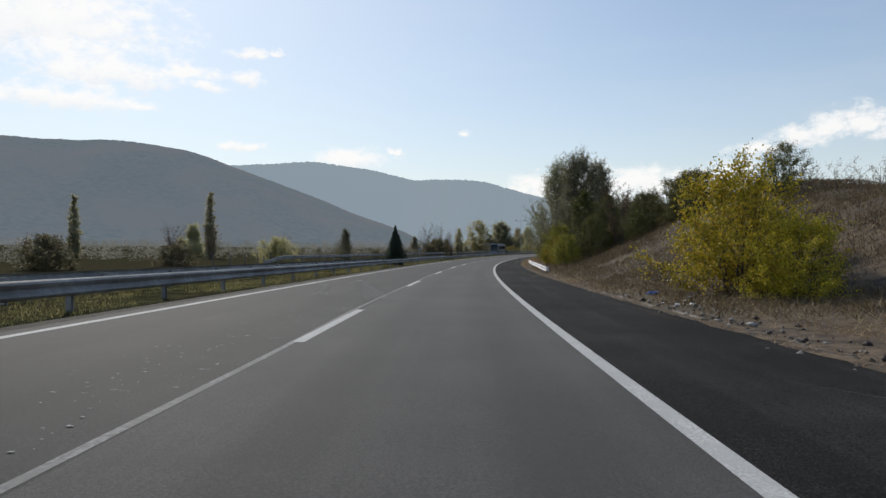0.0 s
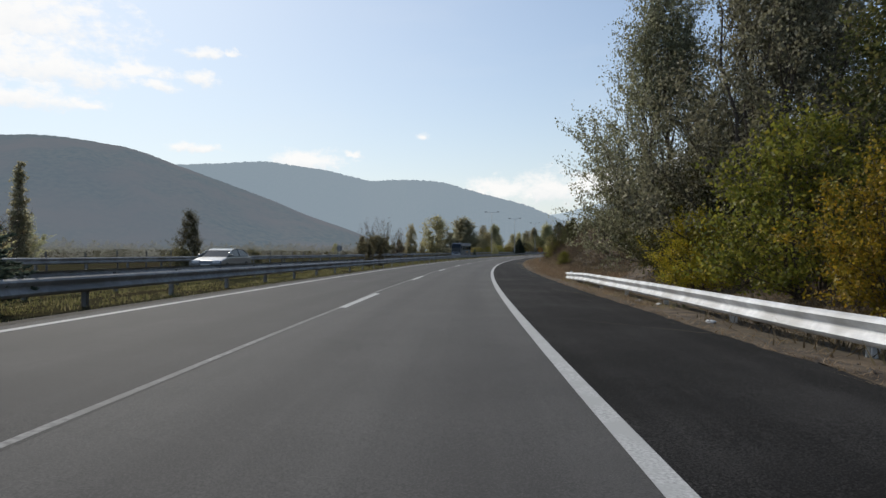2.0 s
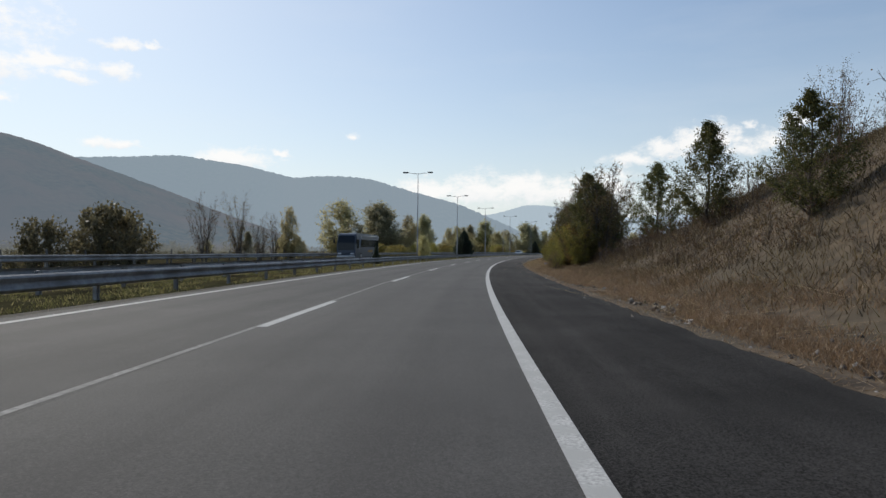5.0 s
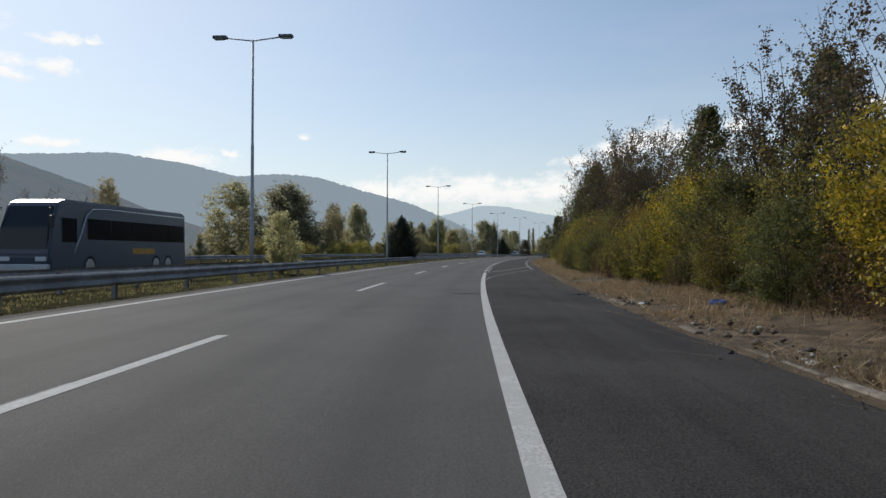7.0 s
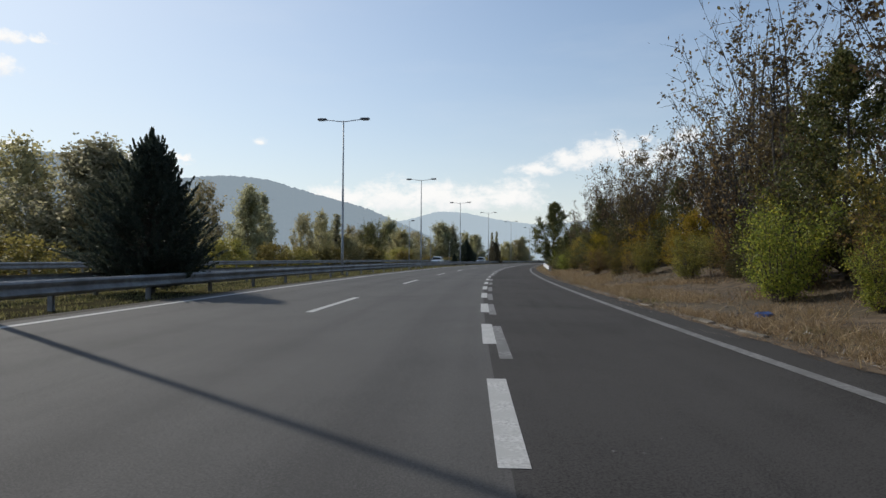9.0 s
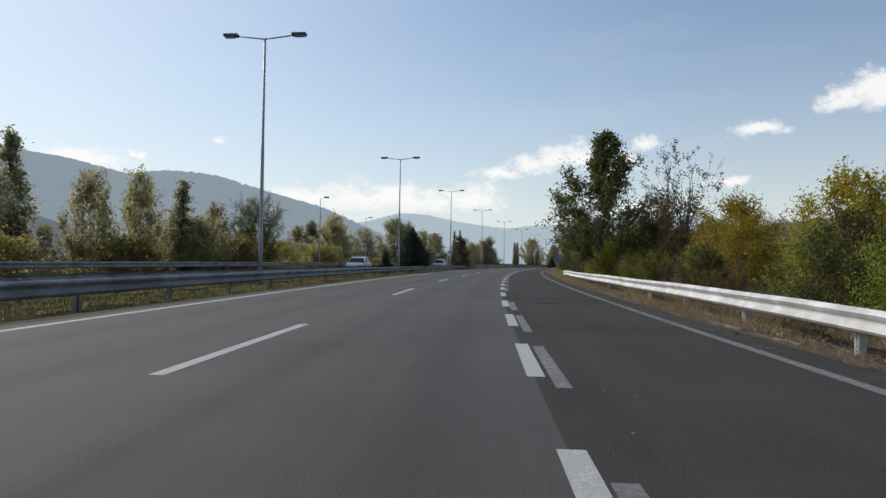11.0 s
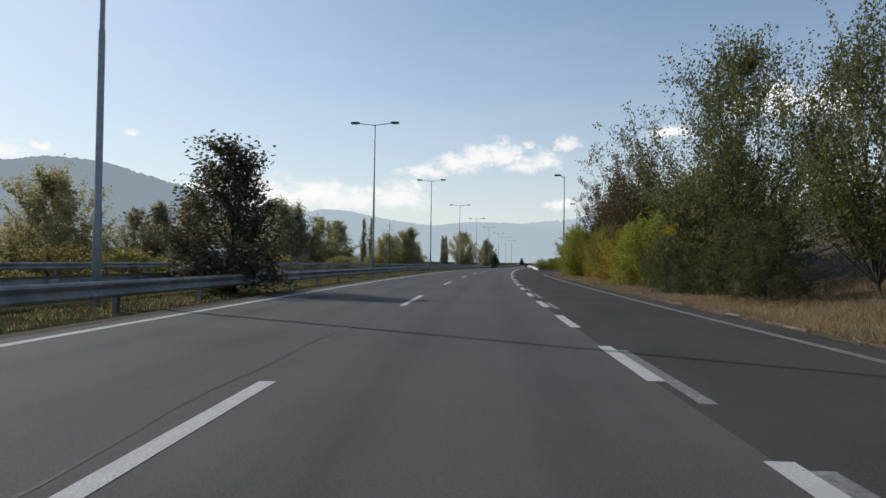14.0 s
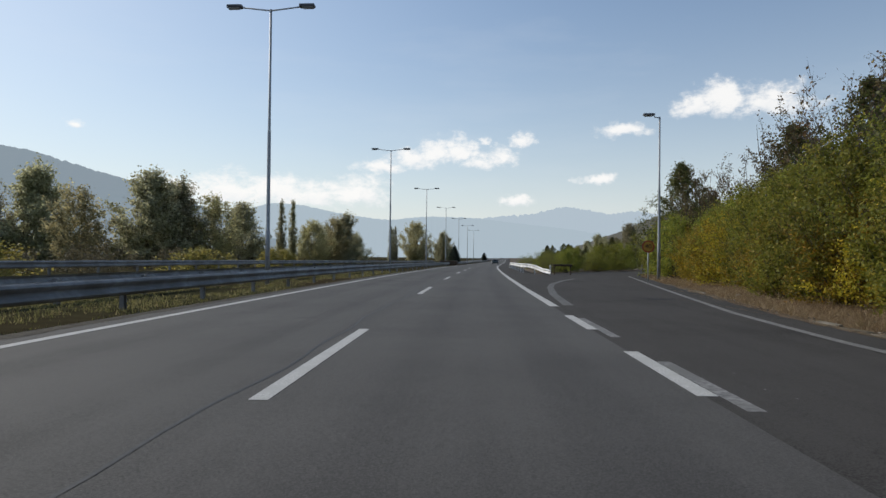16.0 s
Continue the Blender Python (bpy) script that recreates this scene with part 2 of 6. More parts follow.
def asphalt_mat(name, dark, light, tracks=(), speck=0.7, cracks=0.3, rough=0.85, spec=0.3, paled=None):
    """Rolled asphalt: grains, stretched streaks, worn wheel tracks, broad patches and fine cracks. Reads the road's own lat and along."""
    m = mat(name, dark, rough, 0.0, spec)
    t = m.node_tree
    b = t.nodes["Principled BSDF"]
    pos = t.nodes.new("ShaderNodeNewGeometry").outputs["Position"]
    lat = nd(t, "ShaderNodeAttribute", attribute_name="lat").outputs["Fac"]
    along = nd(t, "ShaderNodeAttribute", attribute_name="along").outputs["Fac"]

    def tex(kind, vec, **v):
        n = nd(t, kind, **v)
        t.links.new(vec, n.inputs["Vector"])
        return n

    grain = tex("ShaderNodeTexNoise", pos, Scale=62.0, Detail=6.0, Roughness=0.8)
    stone = tex("ShaderNodeTexVoronoi", pos, Scale=130.0)
    patch = tex("ShaderNodeTexNoise", pos, Scale=0.35, Detail=6.0, Roughness=0.6)
    cm = t.nodes.new("ShaderNodeCombineXYZ")
    t.links.new(mth(t, "MULTIPLY", lat, 2.6), cm.inputs[0])
    t.links.new(mth(t, "MULTIPLY", along, 0.045), cm.inputs[1])
    streak = tex("ShaderNodeTexNoise", cm.outputs[0], Scale=1.0, Detail=7.0, Roughness=0.65)
    f = mth(t, "MULTIPLY", mth(t, "SUBTRACT", grain.outputs["Fac"], 0.5), 4.2)
    f = mth(t, "ADD", f, mth(t, "MULTIPLY", mth(t, "SUBTRACT", patch.outputs["Fac"], 0.5), 1.3))
    f = mth(t, "ADD", f, mth(t, "MULTIPLY", mth(t, "SUBTRACT", streak.outputs["Fac"], 0.5), 0.8))
    # Tone shift along the road; on the lanes it paints in windscreen glare.
    if paled:
        along_map = nd(t, "ShaderNodeMapRange")
        t.links.new(along, along_map.inputs["Value"])
        for key, v in zip(("From Min", "From Max", "To Min", "To Max"), paled):
            along_map.inputs[key].default_value = v
        f = mth(t, "ADD", f, along_map.outputs[0])
    for c in tracks:
        d = mth(t, "DIVIDE", mth(t, "SUBTRACT", lat, c), 0.33)
        f = mth(t, "SUBTRACT", f, mth(t, "MULTIPLY", mth(t, "POWER", 2.718, mth(t, "MULTIPLY", mth(t, "MULTIPLY", d, d), -1.0)), 0.30))
    mx = t.nodes.new("ShaderNodeMixRGB")
    t.links.new(mth(t, "MINIMUM", mth(t, "MAXIMUM", mth(t, "ADD", f, 0.5), 0.0), 1.0), mx.inputs["Fac"])
    mx.inputs["Color1"].default_value, mx.inputs["Color2"].default_value = (*dark, 1), (*light, 1)
    # pale stone chips in the surface
    chip = mth(t, "MULTIPLY", mth(t, "LESS_THAN", stone.outputs["Distance"], 0.22), speck)
    hs = t.nodes.new("ShaderNodeSeparateColor")
    t.links.new(stone.outputs["Color"], hs.inputs[0])
    chip = mth(t, "MULTIPLY", chip, mth(t, "GREATER_THAN", hs.outputs[0], 0.72))
    m2 = t.nodes.new("ShaderNodeMixRGB")
    t.links.new(chip, m2.inputs["Fac"])
    t.links.new(mx.outputs[0], m2.inputs["Color1"])
    m2.inputs["Color2"].default_value = (0.17, 0.165, 0.155, 1)
    # cracks where the surface is tired
    warp = tex("ShaderNodeTexNoise", pos, Scale=1.6, Detail=5.0)
    wv = nd(t, "ShaderNodeVectorMath", operation="MULTIPLY_ADD")
    t.links.new(warp.outputs["Color"], wv.inputs[0])
    wv.inputs[1].default_value = (0.9, 0.9, 0)
    t.links.new(pos, wv.inputs[2])
    net = tex("ShaderNodeTexVoronoi", wv.outputs[0], feature="DISTANCE_TO_EDGE", Scale=0.4)
    tired = tex("ShaderNodeTexNoise", pos, Scale=0.09, Detail=3.0)
    cr = mth(t, "MULTIPLY", mth(t, "LESS_THAN", net.outputs["Distance"], 0.005), mth(t, "GREATER_THAN", tired.outputs["Fac"], 0.61))
    m3 = t.nodes.new("ShaderNodeMixRGB")
    t.links.new(mth(t, "MULTIPLY", cr, cracks), m3.inputs["Fac"])
    t.links.new(m2.outputs[0], m3.inputs["Color1"])
    m3.inputs["Color2"].default_value = (0.018, 0.018, 0.018, 1)
    t.links.new(m3.outputs[0], b.inputs["Base Color"])
    bp = nd(t, "ShaderNodeBump", Strength=0.55, Distance=0.006)
    t.links.new(grain.outputs["Fac"], bp.inputs["Height"])
    t.links.new(bp.outputs["Normal"], b.inputs["Normal"])
    return m


# Both lanes are paled past the first stretch for windscreen haze.
M_ASPHALT = asphalt_mat("asphalt", (0.0425, 0.040, 0.038), (0.092, 0.087, 0.081), (1.05, 2.65), paled=(60, 260, -0.12, 0.14))
M_ASPHALT_L = asphalt_mat("overtaking_asphalt", (0.027, 0.0255, 0.0245), (0.081, 0.077, 0.072), (-1.2, -2.8), cracks=0.55, paled=(80, 230, -0.42, 0.34))
# The shoulder grows paler along its length.
M_SHOULDER = asphalt_mat("shoulder_asphalt", (0.0105, 0.0098, 0.0092), (0.070, 0.066, 0.062), (), paled=(100, 240, -0.36, 0.42), speck=0.35, rough=0.95, spec=0.08)
M_TAR = noise_mat("tar_seam", (0.022, 0.022, 0.022), (0.04, 0.04, 0.04), 20, 0.6)
M_ASPHALT_FAR = asphalt_mat("old_asphalt", (0.055, 0.055, 0.055), (0.115, 0.114, 0.11), (-11.2, -12.8, -15.0, -16.6))
M_PAINT = noise_mat("road_paint", (0.33, 0.325, 0.31), (0.55, 0.545, 0.52), 45, 0.8, scale2=3.5, c3=(0.40, 0.395, 0.375), bump=0.2)
M_PAINT_OLD = noise_mat("faded_paint", (0.12, 0.118, 0.114), (0.25, 0.245, 0.235), 18, 0.8, scale2=1.5, c3=(0.14, 0.138, 0.13))
M_ZINC = noise_mat("galvanized_steel", (0.24, 0.232, 0.222), (0.35, 0.34, 0.325), 6, 0.62, metal=0.0, scale2=0.8, c3=(0.19, 0.18, 0.168), bump=0.15)
M_WHITE_RAIL = noise_mat("white_rail_paint", (0.62, 0.62, 0.62), (0.78, 0.78, 0.77), 5, 0.55, scale2=1.2, c3=(0.5, 0.49, 0.47))
M_POLE = noise_mat("pole_steel", (0.30, 0.31, 0.32), (0.38, 0.39, 0.40), 8, 0.55, metal=0.4)
M_LAMPHEAD = mat("lamp_housing", (0.10, 0.10, 0.11), 0.5)
M_GLASS = mat("lamp_glass", (0.35, 0.36, 0.36), 0.25)
M_GROUND = noise_mat("dry_grass_soil", (0.042, 0.030, 0.020), (0.150, 0.108, 0.068), 2.6, 0.95, bump=1.0, scale2=0.16, c3=(0.085, 0.066, 0.042), detail=10.0)
M_FIELD = noise_mat("dull_grass", (0.026, 0.026, 0.014), (0.070, 0.064, 0.034), 1.9, 1.0, bump=0.25, scale2=0.05, c3=(0.050, 0.040, 0.024), spec=0.0, detail=10.0)
# The last colour of each hill glows as painted haze, stronger with distance.
M_HILL1 = hazed_hill_mat("near_hill", (0.035, 0.045, 0.02), (0.16, 0.125, 0.06), (0.20, 0.11, 0.055), (0.185, 0.235, 0.29), 0.60)
M_HILL2 = hazed_hill_mat("mid_hill", (0.035, 0.040, 0.02), (0.10, 0.085, 0.06), (0.08, 0.06, 0.045), (0.33, 0.41, 0.48), 0.74)
M_HILL3 = hazed_hill_mat("far_hill", (0.05, 0.05, 0.03), (0.09, 0.08, 0.06), (0.07, 0.06, 0.05), (0.47, 0.57, 0.65), 0.86, 0.06)
M_HILL4 = hazed_hill_mat("far_mountain", (0.05, 0.05, 0.03), (0.09, 0.08, 0.06), (0.07, 0.06, 0.05), (0.47, 0.56, 0.64), 0.93, 0.04)
M_HILL1B = hazed_hill_mat("brown_hill", (0.05, 0.045, 0.022), (0.12, 0.095, 0.06), (0.08, 0.06, 0.035), (0.22, 0.25, 0.28), 0.3, 0.25)
M_BARK = noise_mat("bark", (0.055, 0.045, 0.035), (0.11, 0.09, 0.075), 14, 0.95, bump=0.5)


# ---- mesh helpers ----
def obj(name, verts, faces, material, smooth=False):
    me = bpy.data.meshes.new(name)
    me.from_pydata([tuple(v) for v in verts], [], faces)
    me.materials.append(material)
    if smooth:
        me.polygons.foreach_set("use_smooth", [True] * len(me.polygons))
    me.update()
    return new(name, me)


def part(name, bm, material, parent, label=""):
    me = bpy.data.meshes.new(name)
    bm.to_mesh(me)
    bm.free()
    me.materials.append(material)
    ob = new(name, me)
    ob.parent = parent
    if label:
        ob["label"] = label
    return ob


def empty(name, label, category, group="", m=None):
    ob = new(name)
    tagged(ob, label, category, group)
    if m is not None:
        ob.matrix_basis = m
    return ob


def box(bm, x0, y0, z0, x1, y1, z1, bevel=0.0, m=None):
    r = bmesh.ops.create_cube(bm, size=1.0)
    vs = r["verts"]
    for v in vs:
        v.co = Vector(((x0 + x1) / 2 + v.co.x * (x1 - x0), (y0 + y1) / 2 + v.co.y * (y1 - y0), (z0 + z1) / 2 + v.co.z * (z1 - z0)))
    if m:
        bmesh.ops.transform(bm, matrix=m, verts=vs)
    if bevel:
        es = list({e for v in vs for e in v.link_edges})
        bmesh.ops.bevel(bm, geom=es, offset=bevel, segments=2, affect="EDGES", profile=0.5)
    return bm


def tube(bm, pts, radii, sides=8, cap=True):
    """A tapered tube along points."""
    rings = []
    for i, p in enumerate(pts):
        p = Vector(p)
        a = Vector(pts[max(i - 1, 0)])
        b = Vector(pts[min(i + 1, len(pts) - 1)])
        d = (b - a).normalized()
        u = d.orthogonal().normalized() if abs(d.z) < 0.99 else Vector((1, 0, 0))
        w = d.cross(u).normalized()
        u = w.cross(d)
        rings.append([bm.verts.new(p + radii[i] * (u * math.cos(2 * math.pi * k / sides) + w * math.sin(2 * math.pi * k / sides))) for k in range(sides)])
    for r0, r1 in zip(rings, rings[1:]):
        for k in range(sides):
            f = bm.faces.new((r0[k], r0[(k + 1) % sides], r1[(k + 1) % sides], r1[k]))
            f.smooth = True
    if cap:
        bm.faces.new(rings[-1])
        bm.faces.new(rings[0][::-1])
    return bm


def ribbon(name, ss, lats, material, ups=None, smooth=False):
    """A strip along the road: for each s, lats(s) gives (lat, up) from left to right."""
    V, F = [], []
    for s in ss:
        row = lats(s)
        for lat, up in row:
            V.append(at(s, lat, up))
    n = len(lats(ss[0]))
    for i in range(len(ss) - 1):
        for j in range(n - 1):
            a = i * n + j
            F.append((a, a + 1, a + n + 1, a + n))
    return obj(name, V, F, material, smooth)


def smooth01(a, b, x):
    t = min(max((x - a) / (b - a), 0.0), 1.0)
    return t * t * (3 - 2 * t)


def lerp_table(table, s):
    return float(np.interp(s, [a for a, _ in table], [b for _, b in table]))


# ---- ground: one sheet, with the cut slope beside the road ----
SLOPE = [(-160, 5), (10, 5), (45, 7), (66, 4.8), (92, 5), (112, 11), (150, 12), (172, 8), (185, 4.0), (235, 3.5), (290, 4.5), (330, 3.8), (345, 4.2), (356, 6.0), (369, 6.0), (386, 3.5), (440, 2.5), (470, 1.5), (520, 2), (620, 2.5), (800, 0)]
EDGE = [(-160, 6.4), (195, 6.45), (235, 7.5), (400, 7.5), (425, 7.6), (432, 7.75), (437, 8.2), (447, 9.8), (470, 13.5), (478, 15.2), (486, 18.5), (494, 24.0), (505, 34.0), (520, 50.0), (540, 72.0), (700, 200.0)]


def ground_up(s, lat):
    if lat > 0:
        e = lerp_table(EDGE, s)
        w = lerp_table(SLOPE, s)
        d = lat - e
        if s > 474 and 6.3 < lat < e - 7.1:
            return 0.02 + 0.1 * smooth01(0, 1.5, min(lat - 6.3, e - 7.1 - lat)) + 0.06 * noise.noise(Vector((s * 0.4, lat * 0.5, 8)))
        z = -0.12 if d < 0 else -0.06 + w * smooth01(1.5, 17, d) * (0.85 + 0.3 * noise.noise(Vector((s * 0.05, lat * 0.07, 3))))
        if d > 0.3:
            z += 0.12 * noise.noise(Vector((s * 0.35, lat * 0.4, 1))) + 0.5 * smooth01(3, 15, d) * noise.noise(Vector((s * 0.12, lat * 0.15, 7)))
        z -= w * 0.8 * smooth01(60, 300, lat)
        return z
    if -9.5 < lat < -4.6:
        return -0.10 + 0.03 * smooth01(0, 1.6, min(lat + 9.5, -4.6 - lat)) + 0.03 * noise.noise(Vector((s * 0.8, lat, 5)))
    if lat < -19.2:
        d = -19.2 - lat
        return -0.1 - 1.2 * smooth01(1, 12, d) + 0.3 * smooth01(3, 20, d) * noise.noise(Vector((s * 0.06, lat * 0.06, 2)))
    return -0.12


def build_ground():
    ss = list(np.arange(-160, 60, 6)) + list(np.arange(60, 520, 2.5)) + list(np.arange(520, 800, 10)) + list(np.arange(800, 4200, 100))
    lats = [-3000, -1800, -1000, -600, -350, -200, -120, -80, -60, -48, -40, -34, -30, -27, -24.5, -22, -20.5, -19.3, -18.6, -14, -9.9, -9.5, -9.0, -8.4, -7.2, -6.0, -5.4, -5.0, -4.6, -4.3, 0, 5.8, 6.3]
    lats += [6.8, 7.3, 7.8, 8.3, 8.9, 9.6, 10.4, 11.3, 12.3, 13.5, 15, 16.5, 18, 20, 22, 24.5, 28, 33, 40, 50, 65, 90, 130, 200, 300, 420]
    g = ribbon("ground", ss, lambda s: [(l, ground_up(s, l)) for l in lats], M_GROUND, smooth=True)
    g.data.materials.append(M_FIELD)
    n = len(lats) - 1
    green = [1 if lats[j] < -19.0 or -9.6 < lats[j] < -4.7 else 0 for j in range(n)]
    g.data.polygons.foreach_set("material_index", green * (len(g.data.polygons) // n))
    return tagged(g, "dry brown grass and soil beside the motorway", "ground", kind="structure")


build_ground()


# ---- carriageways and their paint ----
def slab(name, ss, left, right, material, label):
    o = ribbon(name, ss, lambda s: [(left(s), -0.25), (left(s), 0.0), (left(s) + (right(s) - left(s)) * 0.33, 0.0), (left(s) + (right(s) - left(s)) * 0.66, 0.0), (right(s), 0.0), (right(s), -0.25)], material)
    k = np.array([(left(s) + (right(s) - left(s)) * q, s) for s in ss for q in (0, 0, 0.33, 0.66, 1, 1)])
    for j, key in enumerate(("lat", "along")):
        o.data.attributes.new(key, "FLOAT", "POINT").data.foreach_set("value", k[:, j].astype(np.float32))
    return tagged(o, label, "road", kind="structure")


S_ROAD = list(np.arange(-160, 700, 2.5)) + list(np.arange(700, 2500, 50))
def shoulder_edge(s):
    return lerp_table(EDGE, s) - 0.05 if s < 474 else 6.2


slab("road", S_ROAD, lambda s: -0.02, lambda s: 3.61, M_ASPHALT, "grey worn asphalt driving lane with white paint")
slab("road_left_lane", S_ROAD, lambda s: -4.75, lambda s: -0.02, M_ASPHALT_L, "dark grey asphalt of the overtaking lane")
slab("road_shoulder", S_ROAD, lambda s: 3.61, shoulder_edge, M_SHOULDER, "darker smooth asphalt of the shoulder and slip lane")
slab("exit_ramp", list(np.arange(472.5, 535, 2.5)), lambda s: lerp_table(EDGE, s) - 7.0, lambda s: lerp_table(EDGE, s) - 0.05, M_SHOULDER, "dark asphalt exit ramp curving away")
slab("road_opposite", S_ROAD, lambda s: -18.7, lambda s: -9.7, M_ASPHALT_FAR, "lighter worn asphalt of the opposite carriageway")


def stripe(name, s0, s1, lat, width, material, label, up=0.004, step=2.5, group=""):
    ss = [s0] + [s for s in np.arange(math.ceil(s0 / step) * step, s1, step) if s > s0 + 0.2 and s < s1 - 0.2] + [s1]
    f = lat if callable(lat) else (lambda s: lat)
    o = ribbon(name, ss, lambda s: [(f(s) - width / 2, up), (f(s) + width / 2, up)], material)
    return tagged(o, label, "road marking", group, kind="structure")


LANE0 = 27.77 * 5 / 6
LEFT_EDGE, RIGHT_LINE = -3.97, 3.66
stripe("edge_line_left", -160, 2000, LEFT_EDGE, 0.18, M_PAINT, "solid white edge line beside the median")
stripe("edge_line_right", -160, 221, lambda s: RIGHT_LINE - 0.055 * smooth01(125, 70, s), 0.165, M_PAINT, "solid white edge line of the driving lane")
for k in range(-8, 60):
    stripe("lane_dash", LANE0 + 15 * k, LANE0 + 15 * k + 5, 0.0, 0.16, M_PAINT, "white lane dash on dark asphalt", group="lane dashes")


# worn pale line left of the lane dashes, and the slip lane's paint
stripe("lane_seam", -60, 190, lambda s: -0.10 + 0.03 * math.sin(s * 0.31) + 0.015 * math.sin(s * 1.9), 0.085, M_PAINT_OLD, "faint worn seam line between the lanes", up=0.002)
for k in range(0, 43):
    s0 = 223.6 + 5.0 * k
    if s0 > 435:
        break
    stripe("slip_dash", s0, s0 + 2.55, RIGHT_LINE - 0.03, 0.18, M_PAINT, "short broad white dash beside the slip lane", group="slip lane dashes")
    if k % 7 != 3:
        stripe("old_slip_dash", s0 - 0.9 - 0.4 * math.sin(k * 2.1), s0 + 2.1 + 0.3 * math.cos(k * 1.3), RIGHT_LINE + 0.15 + 0.03 * math.sin(k), 0.15, M_PAINT_OLD, "faded grey remains of an older dash", up=0.003, group="old slip lane dashes")
stripe("edge_line_exit", 438.6, 900, RIGHT_LINE, 0.22, M_PAINT, "solid white edge line past the exit")
M_PAINT_WEAK = noise_mat("weak_paint", (0.13, 0.128, 0.122), (0.24, 0.235, 0.225), 18, 0.85, scale2=1.5, c3=(0.16, 0.157, 0.15))
M_PAINT_FAINT = noise_mat("nearly_gone_paint", (0.075, 0.074, 0.072), (0.16, 0.157, 0.15), 18, 0.85, scale2=1.5, c3=(0.09, 0.088, 0.085))
TAPER = [(211, 3.72), (214.1, 3.95), (216, 4.25), (218.6, 4.69), (221.3, 5.24), (224.3, 5.88), (226.5, 6.31), (228, 6.57), (229.8, 6.72)]
CROSS = [(220.9, 3.78), (221.9, 3.96), (223.7, 4.34), (226.4, 4.91), (229.2, 5.43), (232.2, 6.02), (235.6, 6.61), (236.6, 6.72)]
stripe("taper_line", 211, 229.5, lambda s: lerp_table(TAPER, s), 0.14, M_PAINT_FAINT, "faded line opening the slip lane", up=0.003, step=0.8)
stripe("taper_cross", 220.9, 236.6, lambda s: lerp_table(CROSS, s), 0.18, M_PAINT_WEAK, "faded diagonal line opening the slip lane", up=0.0045, step=0.8)
stripe("edge_line_slip", 228.8, 470, lambda s: 6.72 if s < 424 else 6.72 + (lerp_table(EDGE, s) - lerp_table(EDGE, 424)), 0.17, M_PAINT_OLD, "dirty white edge line of the slip lane", up=0.006)
GORE = [(437, 3.95), (444, 4.3), (449, 4.75), (453, 5.3), (458, 6.4), (462, 7.6)]
stripe("gore_line", 439, 462, lambda s: lerp_table(GORE, s), 0.26, M_PAINT_FAINT, "wide faded line at the exit", up=0.004, step=1.0)
stripe("tar_seam", 318, 470, lambda s: -0.28 + 0.05 * math.sin(s * 0.5) + 0.04 * math.sin(s * 1.7), 0.035, M_TAR, "dark tar crack along the lane", up=0.0025, step=0.8)
# scrape marks and paint flakes on the asphalt
rs = random.Random(31)
def scrapes():
    """Short pale chatter marks where a thing was dragged across the overtaking lane."""
    V, F = [], []
    for k in range(4600):
        if k < 3200:
            s = rs.uniform(16.5, 28.5)
            lat = -0.28 - 0.225 * (s - 17.3) + rs.gauss(0, 0.22)
        elif k < 4350:
            s = rs.uniform(17.5, 24)
            lat = -2.0 - 0.2 * (s - 18) + rs.gauss(0, 0.13)
        else:
            s = rs.uniform(3, 19)
            lat = -0.3 - abs(rs.gauss(0, 0.7))
        n = len(V)
        w, h = rs.uniform(0.005, 0.034) * rs.uniform(0.4, 1.3), rs.uniform(0.004, 0.014)
        lean = rs.uniform(-0.35, 0.35)
        for j, i in ((-1, -1), (1, -1), (1, 1), (-1, 1)):
            V.append(at(s + h * i + lean * w * j + rs.uniform(-0.005, 0.005), lat + w * j + rs.uniform(-0.008, 0.008), 0.003 + 0.000001 * k))
        F.append((n, n + 1, n + 2, n + 3))
    return tagged(obj("scrape_marks", V, F, M_SCRAPE), "pale chattering scrape marks across the overtaking lane", "road marks", kind="stuff")


M_SCRAPE = noise_mat("scraped_asphalt", (0.16, 0.16, 0.154), (0.34, 0.335, 0.32), 30, 0.85)
scrapes()


def flakes():
    V, F = [], []
    for k in range(260):
        s = rs.uniform(190, 445)
        lat = RIGHT_LINE + 0.35 + abs(rs.gauss(0.0, 0.4))
        a, z = rs.uniform(0, 6.28), rs.uniform(0.006, 0.022)
        n = len(V)
        for j in range(4):
            V.append(at(s + z * math.sin(a + j * 1.571), lat + z * rs.uniform(0.4, 1.0) * math.cos(a + j * 1.571), 0.0065))
        F.append((n + 3, n + 2, n + 1, n))
    o = obj("paint_flakes", V, F, M_PAINT_OLD)
    return tagged(o, "small white flakes of broken paint on the asphalt", "flakes", kind="stuff")


flakes()
